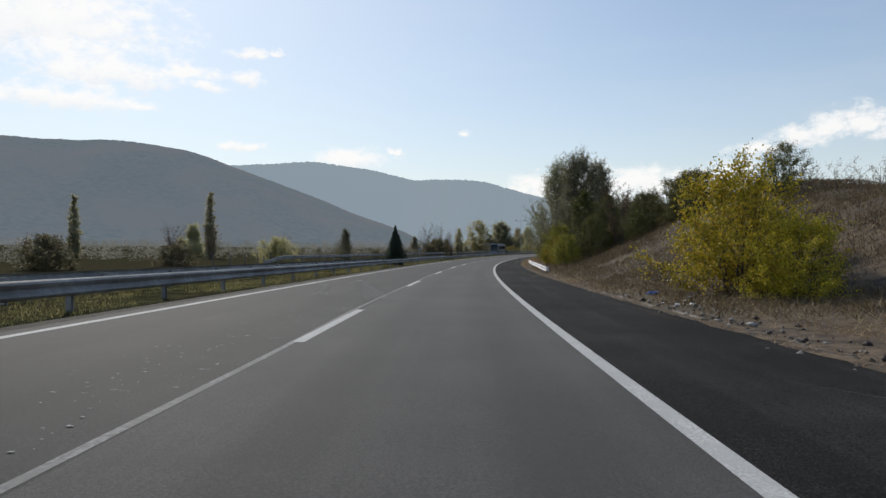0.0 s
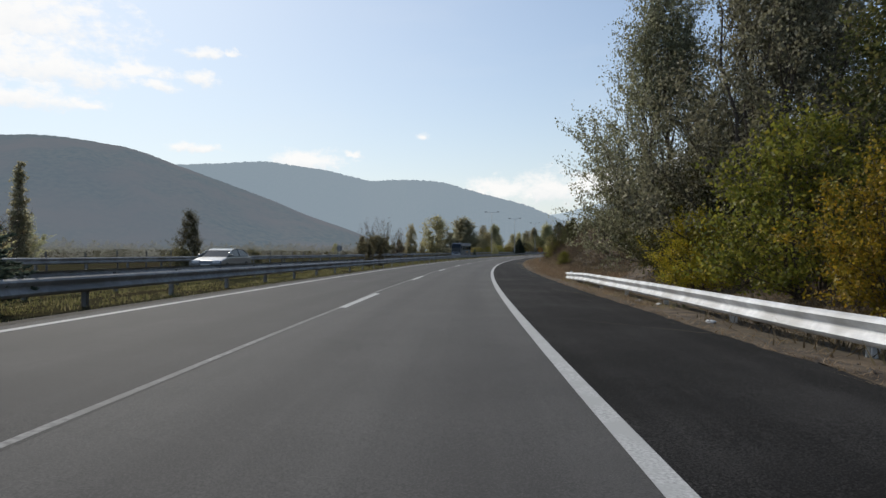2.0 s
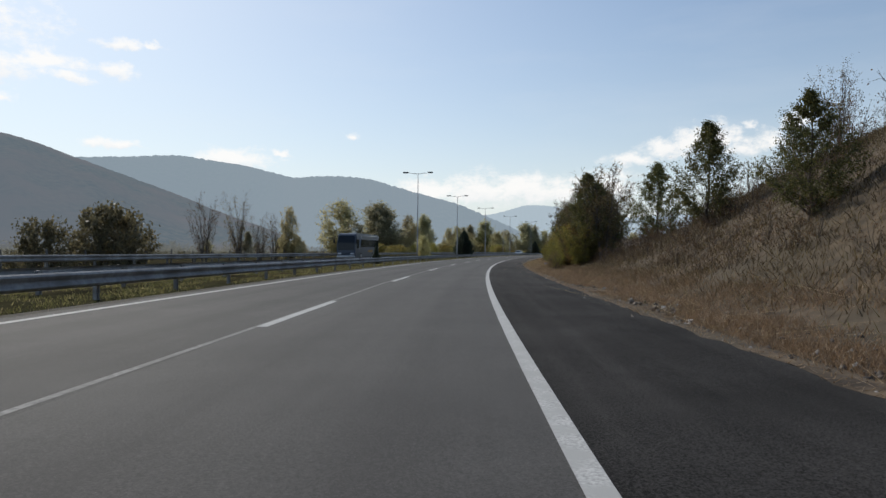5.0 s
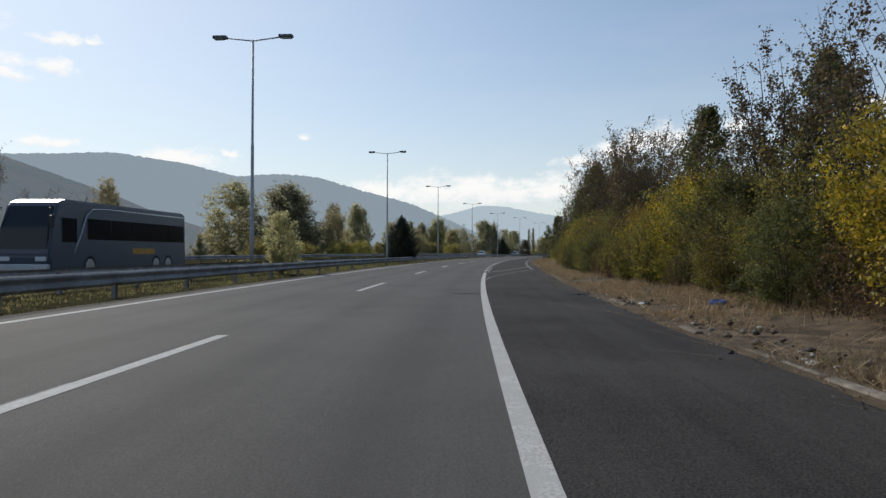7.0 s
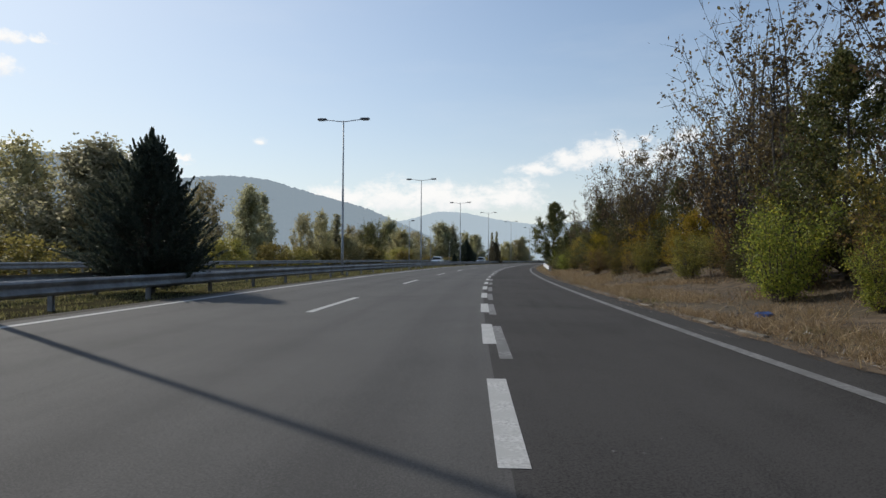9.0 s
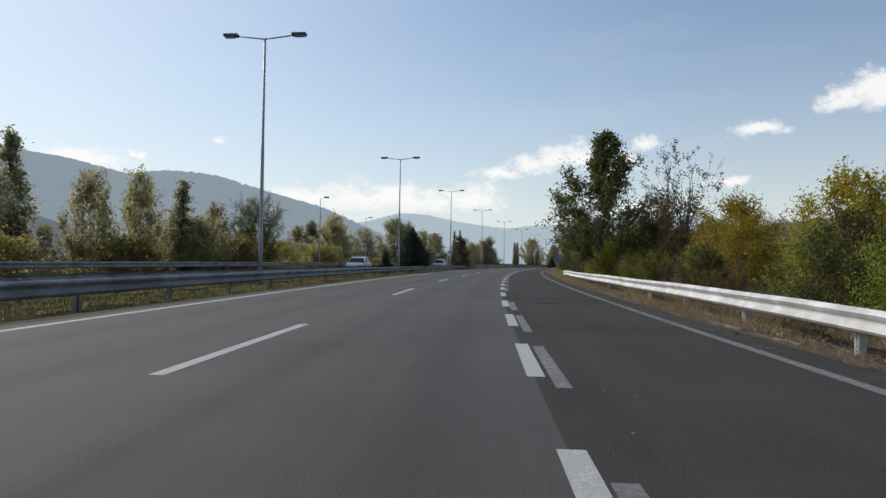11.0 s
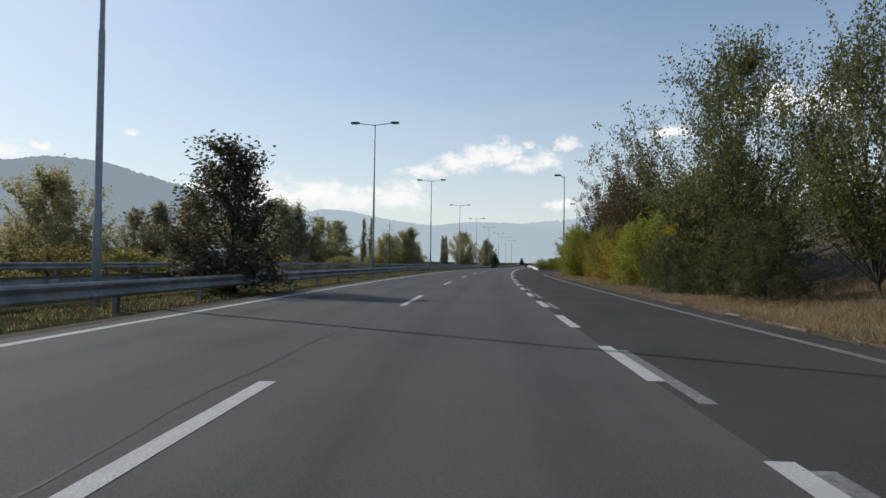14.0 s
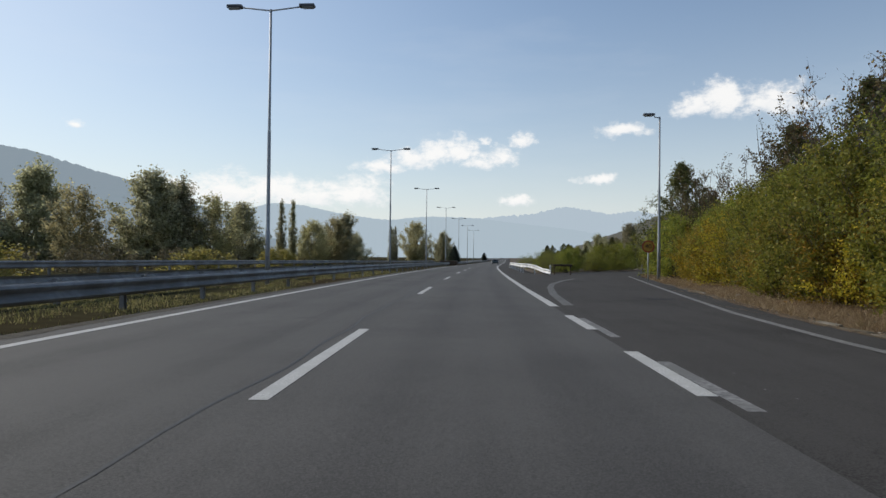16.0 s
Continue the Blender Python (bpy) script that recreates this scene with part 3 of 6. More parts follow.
# ---- hills, as far ridges round the valley ----
def ridge(name, profile, dist, material, depth, label, rough=6.0, seed=0):
    """A ridge round the valley: profile gives (bearing, elevation) in degrees of its skyline, at dist metres."""
    b0, b1 = profile[0][0], profile[-1][0]
    nb, nr = 300, 44
    eye = at(210, 2, 1.1)
    dists = np.interp(np.linspace(b0, b1, nb), [p[0] for p in dist], [p[1] for p in dist]) if isinstance(dist, list) else np.full(nb, float(dist))
    V, F = [], []
    bs = np.linspace(b0, b1, nb)
    el = np.interp(bs, [p[0] for p in profile], [p[1] for p in profile])
    k = np.exp(-np.linspace(-2, 2, 15) ** 2)
    el = np.convolve(np.pad(el, 7, mode="edge"), k / k.sum(), mode="valid")
    for i, (b, e) in enumerate(zip(bs, el)):
        dist = dists[i]
        top = dist * math.tan(radians(e)) + rough * 0.5 * noise.fractal(Vector((b * 3.0, seed, 0)), 0.8, 2.0, 6)
        for j in range(nr):
            t = j / (nr - 1)
            r = dist - depth * (1 - t)
            z = -25 + (top + 25) * (math.sin(t * math.pi / 2) ** 1.25)
            w = math.sin(math.pi * t)
            z += w * (0.07 * top) * noise.fractal(Vector((b * 0.16 + seed, t * 1.5, seed)), 1.1, 2.0, 3)
            r += w * depth * 0.03 * noise.noise(Vector((b * 0.3, t * 3, seed + 5)))
            V.append((eye.x + r * math.sin(radians(b)), eye.y + r * math.cos(radians(b)), eye.z + z))
        V.append((eye.x + (dist + 150) * math.sin(radians(b)), eye.y + (dist + 150) * math.cos(radians(b)), eye.z - 60))
    n = nr + 1
    for i in range(nb - 1):
        for j in range(n - 1):
            a = i * n + j
            F.append((a, a + 1, a + n + 1, a + n))
    o = obj(name, V, F, material, True)
    return tagged(o, label, "hill", kind="structure")


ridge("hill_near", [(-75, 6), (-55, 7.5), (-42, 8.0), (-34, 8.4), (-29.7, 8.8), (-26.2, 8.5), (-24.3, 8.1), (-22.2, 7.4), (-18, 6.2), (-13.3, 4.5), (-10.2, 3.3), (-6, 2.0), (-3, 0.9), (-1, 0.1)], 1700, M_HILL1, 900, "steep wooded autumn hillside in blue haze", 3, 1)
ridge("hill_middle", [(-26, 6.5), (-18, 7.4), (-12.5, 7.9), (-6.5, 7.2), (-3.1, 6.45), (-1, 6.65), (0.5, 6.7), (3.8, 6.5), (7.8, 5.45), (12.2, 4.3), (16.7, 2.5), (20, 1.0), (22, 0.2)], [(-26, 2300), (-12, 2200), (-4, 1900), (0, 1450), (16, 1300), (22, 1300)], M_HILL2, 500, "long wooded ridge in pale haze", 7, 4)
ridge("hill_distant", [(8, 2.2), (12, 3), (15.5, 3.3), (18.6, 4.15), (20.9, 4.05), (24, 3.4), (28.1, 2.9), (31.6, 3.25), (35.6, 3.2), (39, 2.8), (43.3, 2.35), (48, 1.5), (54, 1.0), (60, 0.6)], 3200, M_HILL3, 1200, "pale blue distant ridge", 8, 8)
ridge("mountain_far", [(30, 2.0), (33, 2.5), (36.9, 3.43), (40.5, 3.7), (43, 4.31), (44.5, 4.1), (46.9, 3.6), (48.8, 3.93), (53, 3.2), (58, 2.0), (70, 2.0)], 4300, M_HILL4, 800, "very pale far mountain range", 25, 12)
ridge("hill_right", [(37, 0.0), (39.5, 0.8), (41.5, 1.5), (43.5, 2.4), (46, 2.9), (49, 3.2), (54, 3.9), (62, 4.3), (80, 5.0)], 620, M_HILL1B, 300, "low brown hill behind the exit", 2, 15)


# ---- crash barriers ----
def beam_profile(side):
    """Section of a W beam, as (across, up) points round its outline."""
    face = [(0.0, 0.46), (0.045, 0.49), (0.075, 0.53), (0.045, 0.58), (0.005, 0.62), (0.0, 0.64), (0.005, 0.66), (0.045, 0.70), (0.075, 0.75), (0.045, 0.79), (0.0, 0.82)]
    back = [(a - 0.006, u) for a, u in reversed(face)]
    return [(side * a, u) for a, u in face + back]


POST_MESH = {}


def post_mesh(material):
    if material.name not in POST_MESH:
        bm = bmesh.new()
        box(bm, -0.05, -0.06, -0.35, 0.05, -0.045, 0.74)
        box(bm, -0.05, 0.045, -0.35, 0.05, 0.06, 0.74)
        box(bm, -0.008, -0.045, -0.35, 0.008, 0.045, 0.74)
        box(bm, -0.055, -0.09, 0.55, 0.055, 0.09, 0.73)
        me = bpy.data.meshes.new("post")
        bm.to_mesh(me)
        bm.free()
        me.materials.append(material)
        POST_MESH[material.name] = me
    return POST_MESH[material.name]


def guardrail(s0, s1, lat, side, material, label, base=0.0, sag=0.0, gap=4.0, off=0.14, droop=0.0):
    f = lat if callable(lat) else (lambda s: lat)
    mid = (s0 + s1) / 2
    top = empty("guardrail", label, "guardrail", m=here(mid, f(mid)))
    inv = top.matrix_basis.inverted()
    ss = list(np.arange(s0, min(s1, 560), 2.0)) + list(np.arange(max(s0, 560), s1, 10)) + [s1]
    V, F = [], []
    prof = beam_profile(side)
    n = len(prof)
    for s in ss:
        w = sag * noise.noise(Vector((s * 0.11, lat if not callable(lat) else 1.0, 9)))
        low = droop * (smooth01(6, 0, s - s0) if s - s0 < 6 else 0) + droop * (smooth01(6, 0, s1 - s) if s1 - s < 6 else 0)
        for a, u in prof:
            V.append(inv @ at(s, f(s) + side * off + a + w * 0.6, base + u + w * 0.5 - low))
    for i in range(len(ss) - 1):
        for j in range(n):
            a = i * n
            F.append((a + j, a + (j + 1) % n, a + n + (j + 1) % n, a + n + j))
    F.append(tuple(range(n)))
    F.append(tuple(range((len(ss) - 1) * n, len(ss) * n))[::-1])
    b = obj("beam", V, F, material)
    b.parent = top
    k = 0
    s = s0 + 0.6
    while s < s1 - 0.3 and k < 180:
        p = new("post", post_mesh(material))
        p.parent = top
        p.matrix_basis = inv @ here(s, f(s), base, turn=random.uniform(-3, 3))
        s += gap
        k += 1
    return top


guardrail(-60, 545, -5.85, 1, M_ZINC, "long galvanized steel guardrail along the median", base=-0.19)
guardrail(566, 800, -5.85, 1, M_ZINC, "galvanized guardrail past the median opening", base=-0.19)
guardrail(-58.5, 640, -8.35, -1, M_ZINC, "second galvanized guardrail on the far side of the median", base=-0.19)
guardrail(61, 640, -19.5, 1, M_ZINC, "grey guardrail along the outside of the opposite carriageway", droop=0.5)
guardrail(46, 87, 7.5, -1, M_WHITE_RAIL, "white bent guardrail at the foot of the slope", base=-0.36, sag=0.22, droop=0.12)
guardrail(292, 341.5, 8.4, -1, M_WHITE_RAIL, "white guardrail beside the slip lane", base=-0.22, sag=0.10, droop=0.1)


# ---- street lamps ----
def lamp_head(bm, x0, x1, z, tilt):
    box(bm, min(x0, x1), -0.15, z - 0.05, max(x0, x1), 0.15, z + 0.09, 0.04)
    return bm


def street_lamp(m, h=11.1, arms=(1, -1), reach=1.3, label="tall grey double-armed street lamp in the median", group="median street lamps"):
    top = empty("street_lamp", label, "street lamp", group, m)
    bm = bmesh.new()
    tube(bm, [(0, 0, -0.3), (0, 0, 2.2), (0, 0, 2.25), (0, 0, h * 0.55), (0, 0, h * 0.56), (0, 0, h)], [0.10, 0.10, 0.085, 0.075, 0.06, 0.05], 10)
    part("pole", bm, M_POLE, top)
    for a in arms:
        bm = bmesh.new()
        tube(bm, [(0, 0, h - 0.05), (a * 0.3, 0, h - 0.02), (a * reach, 0, h + 0.10)], [0.035, 0.03, 0.03], 6)
        part("arm", bm, M_POLE, top)
        bm = bmesh.new()
        lamp_head(bm, a * (reach - 0.05), a * (reach + 0.62), h + 0.12, 0)
        hd_ = part("lamp_head", bm, M_LAMPHEAD, top)
        bm = bmesh.new()
        box(bm, min(a * (reach + 0.1), a * (reach + 0.56)), -0.11, h + 0.035, max(a * (reach + 0.1), a * (reach + 0.56)), 0.11, h + 0.075, 0.01)
        part("lens", bm, M_GLASS, hd_)
    return top


first = street_lamp(here(213.8, -7.2))
for s in (247.6, 280.4, 314.9, 348.1):
    copy_thing(first, here(s, -7.2))
taller = street_lamp(here(450, -7.2), 11.8)
for s in (382.0, 416.2, 485, 519, 553, 587, 621, 655):
    copy_thing(taller, here(s, -7.2))
street_lamp(here(364, -21.0), 8.9, (1,), 0.5, "single-armed street lamp beyond the opposite carriageway", "roadside street lamps")
street_lamp(here(394.2, -24.5), 8.6, (1,), 0.5, "single-armed street lamp beyond the opposite carriageway", "roadside street lamps")
street_lamp(here(421.3, -26.8), 6.2, (1,), 0.5, "lower single-armed street lamp beyond the opposite carriageway", "roadside street lamps")
slip = street_lamp(here(431.5, 8.75), 9.8, (-1,), 0.35, "single-armed grey street lamp beside the exit", "exit street lamps")
copy_thing(slip, here(462, 12.6))
low_lamp = street_lamp(here(488, 19.6), 3.1, (-1,), 0.35, "low-standing street lamp along the sinking exit ramp", "ramp street lamps")
for s, l in ((505, 21.8), (526, 23.0), (552, 23.4)):
    copy_thing(low_lamp, here(s, l))
# ---- trees and bushes ----
# Grey-green leaves, lightened well beyond real foliage to paint in haze.
L_POPLAR = leaf_mat("haze_grey_green_leaves", (0.25, 0.235, 0.13), (0.44, 0.41, 0.25), (0.58, 0.52, 0.36), 0.65)
L_GREEN = leaf_mat("green_leaves", (0.15, 0.18, 0.03), (0.30, 0.30, 0.05), (0.46, 0.38, 0.06), 0.5)
L_YELLOW = leaf_mat("yellow_leaves", (0.22, 0.19, 0.022), (0.44, 0.33, 0.03), (0.60, 0.36, 0.035), 0.4)
L_DARK = leaf_mat("dark_leaves", (0.06, 0.07, 0.022), (0.13, 0.13, 0.045), (0.24, 0.19, 0.06), 0.45)
L_BROWN = leaf_mat("brown_leaves", (0.11, 0.07, 0.035), (0.22, 0.14, 0.065), (0.20, 0.17, 0.06), 0.4)
L_JUNIPER = leaf_mat("juniper_needles", (0.055, 0.075, 0.055), (0.115, 0.14, 0.10), (0.16, 0.17, 0.12), 0.45)
L_DARKRED = leaf_mat("dark_reddish_leaves", (0.075, 0.066, 0.038), (0.15, 0.125, 0.07), (0.20, 0.17, 0.09), 0.45)
L_SILVER = leaf_mat("silvery_leaves", (0.13, 0.125, 0.075), (0.26, 0.245, 0.15), (0.42, 0.39, 0.28), 0.5)
# Pale autumn foliage, its colour raised further as painted haze.
L_PALE = leaf_mat("pale_autumn_leaves", (0.28, 0.26, 0.14), (0.48, 0.42, 0.22), (0.56, 0.47, 0.23), 0.65)

L_MIXED = leaf_mat("mixed_autumn_leaves", (0.10, 0.10, 0.03), (0.25, 0.22, 0.05), (0.42, 0.30, 0.06), 0.5)
L_RUST = leaf_mat("rusty_leaves", (0.10, 0.06, 0.028), (0.22, 0.13, 0.05), (0.34, 0.22, 0.06), 0.45)
L_SCRUB = leaf_mat("yellowish_scrub_leaves", (0.19, 0.17, 0.05), (0.36, 0.30, 0.08), (0.44, 0.33, 0.10), 0.5)
L_THIN = leaf_mat("dark_autumn_leaves", (0.06, 0.045, 0.025), (0.15, 0.105, 0.05), (0.26, 0.20, 0.07), 0.4)
M_TWIG = noise_mat("grey_twigs", (0.06, 0.052, 0.045), (0.13, 0.115, 0.10), 14, 0.95)
# Leaf colour greyed and lightened so the far woods carry painted haze.
L_FARWOOD = leaf_mat("haze_tinted_leaves", (0.20, 0.20, 0.17), (0.31, 0.30, 0.25), (0.36, 0.33, 0.26), 0.6)
L_OLIVE = leaf_mat("olive_leaves", (0.085, 0.095, 0.03), (0.17, 0.17, 0.06), (0.28, 0.23, 0.08), 0.5)
L_FIELD = leaf_mat("dull_field_leaves", (0.10, 0.09, 0.05), (0.19, 0.165, 0.09), (0.26, 0.21, 0.10), 0.45)


def leaves(points, size, rng, up=0.0, long=1.6):
    """Diamond leaves at points (n x 3 array): vertices and faces."""
    n = len(points)
    a = rng.normal(size=(n, 3))
    a[:, 2] += up
    a /= np.linalg.norm(a, axis=1)[:, None] + 1e-9
    b = np.cross(a, rng.normal(size=(n, 3)))
    b /= np.linalg.norm(b, axis=1)[:, None] + 1e-9
    sz = size * rng.uniform(0.6, 1.4, n)[:, None]
    p = np.asarray(points)
    v = np.stack([p - a * sz * long * 0.5, p + b * sz * 0.5, p + a * sz * long * 0.5, p - b * sz * 0.5], axis=1).reshape(-1, 3)
    f = np.arange(4 * n).reshape(-1, 4)
    return v, f


def mesh_np(name, v, f, material):
    me = bpy.data.meshes.new(name)
    n = len(f)
    me.vertices.add(len(v))
    me.vertices.foreach_set("co", np.asarray(v, dtype=np.float32).ravel())
    k = f.shape[1]
    me.loops.add(n * k)
    me.loops.foreach_set("vertex_index", f.ravel().astype(np.int32))
    me.polygons.add(n)
    me.polygons.foreach_set("loop_start", np.arange(0, n * k, k, dtype=np.int32))
    me.update(calc_edges=True)
    me.materials.append(material)
    return me


def grow(name, label, category, seed, height, width, leaf, material, limbs, subs, per, shape, base=0.2, spread=0.25, stems=1, up=0.0, long=1.6, rise=0.22, droop=0.0, sub_len=0.34, bark=None, lumpy=0.6):
    """A tree: trunk or stems, limbs, branchlets, and leaves along the branchlets. shape(t) is the crown's half width at relative height t."""
    rng = np.random.default_rng(seed)
    top = empty(name, label, category)
    bm = bmesh.new()
    trunks = []
    for k in range(stems):
        a = rng.uniform(0, 2 * math.pi)
        r0 = 0.0 if stems == 1 else width * 0.06
        out = 0.0 if stems == 1 else width * rng.uniform(0.12, 0.30)
        foot = Vector((r0 * math.cos(a), r0 * math.sin(a), -0.3))
        tip = Vector((out * math.cos(a), out * math.sin(a), height * (0.96 if stems == 1 else rng.uniform(0.7, 0.95))))
        thick = (0.015 if stems == 1 else 0.009) * height + 0.008
        pts, rad = [], []
        for i in range(7):
            t = i / 6
            p = foot.lerp(tip, t) + Vector((rng.normal() * 0.012, rng.normal() * 0.012, 0)) * height * (0 < i < 6)
            pts.append(p)
            rad.append(max(thick * (1 - 0.94 * t), 0.005))
        tube(bm, pts, rad, 7, cap=False)
        trunks.append(pts)
    spots = []
    for i in range(limbs):
        t = (i + rng.uniform(0.1, 0.9)) / limbs
        a = i * 2.39996 + rng.uniform(-0.5, 0.5)
        lump = 1.0 + lumpy * noise.noise(Vector((1.3 * math.cos(a) + seed, 1.3 * math.sin(a), t * 2.6)))
        reach = max(shape(t), 0.03) * width * 0.5 * lump * rng.uniform(0.75, 1.15)
        z = (base + (1 - base) * t) * height
        tr = trunks[int(rng.integers(len(trunks)))]
        ts = min(max(z / height - rise * reach / max(width * 0.5, 0.1) * 0.8, 0.06), 0.985)
        k = min(int(ts * 6), 5)
        st = Vector(tr[k]).lerp(Vector(tr[k + 1]), ts * 6 - k)
        en = Vector((reach * math.cos(a), reach * math.sin(a), z - droop * reach))
        md = st.lerp(en, 0.5) + Vector((rng.normal() * 0.06, rng.normal() * 0.06, 0.05 - 0.10 * rise)) * reach
        w0 = 0.0032 * height * (1.1 - 0.7 * t) + 0.004
        tube(bm, [st, md, en], [w0, w0 * 0.6, 0.004], 4, cap=False)
        d = (en - st)
        ln = max(d.length, 0.15)
        d = d / ln
        for j in range(subs):
            u = rng.uniform(0.25, 1.0) ** 0.8
            p0 = (st.lerp(md, u * 2) if u < 0.5 else md.lerp(en, u * 2 - 1))
            v = (d * 0.7 + Vector(rng.normal(size=3)) * 0.55 + Vector((0, 0, 0.28 + 0.3 * up - droop))).normalized()
            sl = sub_len * (0.5 + 0.8 * rng.uniform()) * min(ln, width * 0.4) + 0.12
            p1 = p0 + v * sl
            tube(bm, [p0, p1], [0.006 + 0.0007 * height, 0.003], 3, cap=False)
            n = max(1, int(per * rng.uniform(0.5, 1.5)))
            q = rng.uniform(0.15, 1.08, n)[:, None]
            sp = np.array(p0)[None] * (1 - q) + np.array(p1)[None] * q + rng.normal(size=(n, 3)) * spread * (0.45 + 0.55 * q) * np.array([1, 1, 0.8])
            spots.append(sp)
    part("trunk", bm, bark or M_BARK, top)
    pts = np.concatenate(spots)
    pts = pts[pts[:, 2] > 0.04]
    v, f = leaves(pts, leaf, rng, up, long)
    cr = new("crown", mesh_np("crown", v, f, material))
    cr.parent = top
    return top


def sh_cone(t):
    return (1 - t) ** 0.95 * min(1, 0.75 + t * 3) + 0.01


def sh_egg(t):
    return max(0.1, math.sin(math.pi * min(1, t * 0.85 + 0.12)) ** 0.7)


def sh_slim(t):
    return (0.4 + 0.6 * math.sin(math.pi * min(1.0, t * 0.9 + 0.1))) * (1 - 0.6 * t ** 3)


def sh_bush(t):
    return math.sqrt(max(0.02, 1 - t ** 2)) * 0.95 + 0.05


def sh_lobes(t):
    return (0.55 + 0.45 * math.sin(math.pi * min(1.0, t * 1.05 + 0.2))) * (1.0 - 0.75 * t ** 2.2) * (1.0 + 0.14 * math.sin(t * 17))


def sh_fan(t):
    return 0.35 + 0.75 * t * (1 if t < 0.75 else (1 - (t - 0.75) * 2.2))


PROTO = {}
NEXT = {}


def proto(key, *a, **k):
    PROTO[key] = (a, k)


def sh_point(t):
    return min(1.0, 0.55 + 1.6 * t) * max(0.02, 1 - t) ** 0.75 * 1.15


# name, label, category, seed, height, width, leaf size, material, limbs, branchlets on each, leaves on each, shape
proto("big_poplar", "tree", "tall grey-green poplar with silvery leaves at the roadside", "tree", 11, 13.5, 10.4, 0.078, L_SILVER, 108, 14, 50, sh_lobes, base=0.10, spread=0.17, stems=5, up=0.9, rise=0.9, sub_len=0.40, lumpy=0.55)
proto("yellow_bush", "bush", "bright yellow-green autumn bush on the verge", "bush", 12, 3.9, 4.4, 0.062, L_YELLOW, 56, 9, 30, sh_bush, base=0.08, spread=0.14, stems=6, rise=0.5)
proto("green_bush", "bush", "dense green roadside bush with yellowing leaves", "bush", 13, 4.0, 4.4, 0.060, L_GREEN, 60, 9, 32, sh_bush, base=0.06, spread=0.15, stems=6, rise=0.5)
proto("dark_bush", "bush", "dark olive green shrub at the edge of the slope", "bush", 14, 4.2, 4.2, 0.058, L_DARK, 60, 9, 30, sh_bush, base=0.05, spread=0.15, stems=6, rise=0.5)
proto("brown_bush", "bush", "brown half-bare shrub on the dry slope", "bush", 15, 2.4, 2.8, 0.055, L_BROWN, 34, 7, 8, sh_bush, base=0.08, spread=0.12, stems=7, rise=0.5)
proto("thin_tree", "tree", "thin half-bare autumn tree with dark leaves", "tree", 16, 8.2, 4.6, 0.07, L_THIN, 34, 7, 22, sh_fan, base=0.26, spread=0.12, stems=4, rise=0.7, lumpy=1.0, bark=M_TWIG)
proto("dark_tree", "tree", "broad tree with dark olive leaves beside the road", "tree", 17, 8.4, 6.2, 0.082, L_DARK, 70, 10, 30, sh_point, base=0.14, spread=0.17, rise=0.35)
proto("juniper", "juniper", "dense dark green juniper in the median", "juniper", 18, 5.6, 4.4, 0.042, L_JUNIPER, 150, 9, 34, sh_point, base=0.02, spread=0.12, up=1.3, long=3.6, rise=0.9, sub_len=0.4)
proto("spruce", "spruce", "dark conical spruce in the median", "spruce", 19, 4.7, 2.9, 0.04, L_JUNIPER, 110, 8, 30, sh_cone, base=0.05, spread=0.09, up=0.3, long=3.4, rise=0.1, droop=0.08, lumpy=0.25)
proto("median_tree", "tree", "dark reddish small tree in the median", "tree", 20, 5.7, 3.8, 0.075, L_DARKRED, 70, 8, 24, sh_point, base=0.08, spread=0.16, stems=2, rise=0.5)
proto("slim_poplar", "tree", "tall slim columnar poplar across the valley floor", "tree", 21, 14.0, 2.4, 0.17, L_POPLAR, 90, 5, 18, sh_slim, base=0.05, spread=0.22, rise=1.6)
proto("round_tree", "tree", "full round autumn tree with yellowing leaves beyond the road", "tree", 22, 12.5, 11.0, 0.19, L_PALE, 90, 11, 30, sh_egg, base=0.05, spread=0.34, stems=5, up=0.6, rise=0.7, sub_len=0.42, lumpy=1.0)
proto("pale_tree", "tree", "open pale yellow-green tree beyond the road", "tree", 23, 11.0, 7.0, 0.17, L_PALE, 64, 9, 24, sh_egg, base=0.10, spread=0.3, stems=4, rise=0.9)
proto("grey_tree", "tree", "dark grey-green tree beyond the road", "tree", 24, 12.0, 8.5, 0.18, L_POPLAR, 80, 11, 30, sh_lobes, base=0.06, spread=0.28, stems=5, up=0.8, rise=0.9, sub_len=0.45, lumpy=1.0)
proto("bare_tree", "tree", "almost leafless grey tree", "tree", 25, 9.0, 5.0, 0.09, L_BROWN, 54, 10, 4, sh_fan, base=0.2, spread=0.2, stems=3, rise=0.8, bark=M_TWIG)
proto("verge_shrub", "bush", "yellow-green leafy shrub on the dry verge", "bush", 27, 3.3, 3.2, 0.058, L_GREEN, 36, 9, 20, sh_fan, base=0.12, spread=0.16, stems=7, rise=0.8)
proto("low_scrub", "bush", "low yellowish scrub beyond the opposite guardrail", "bush", 26, 3.6, 5.5, 0.13, L_SCRUB, 46, 7, 18, sh_bush, base=0.04, spread=0.24, stems=6, rise=0.5)
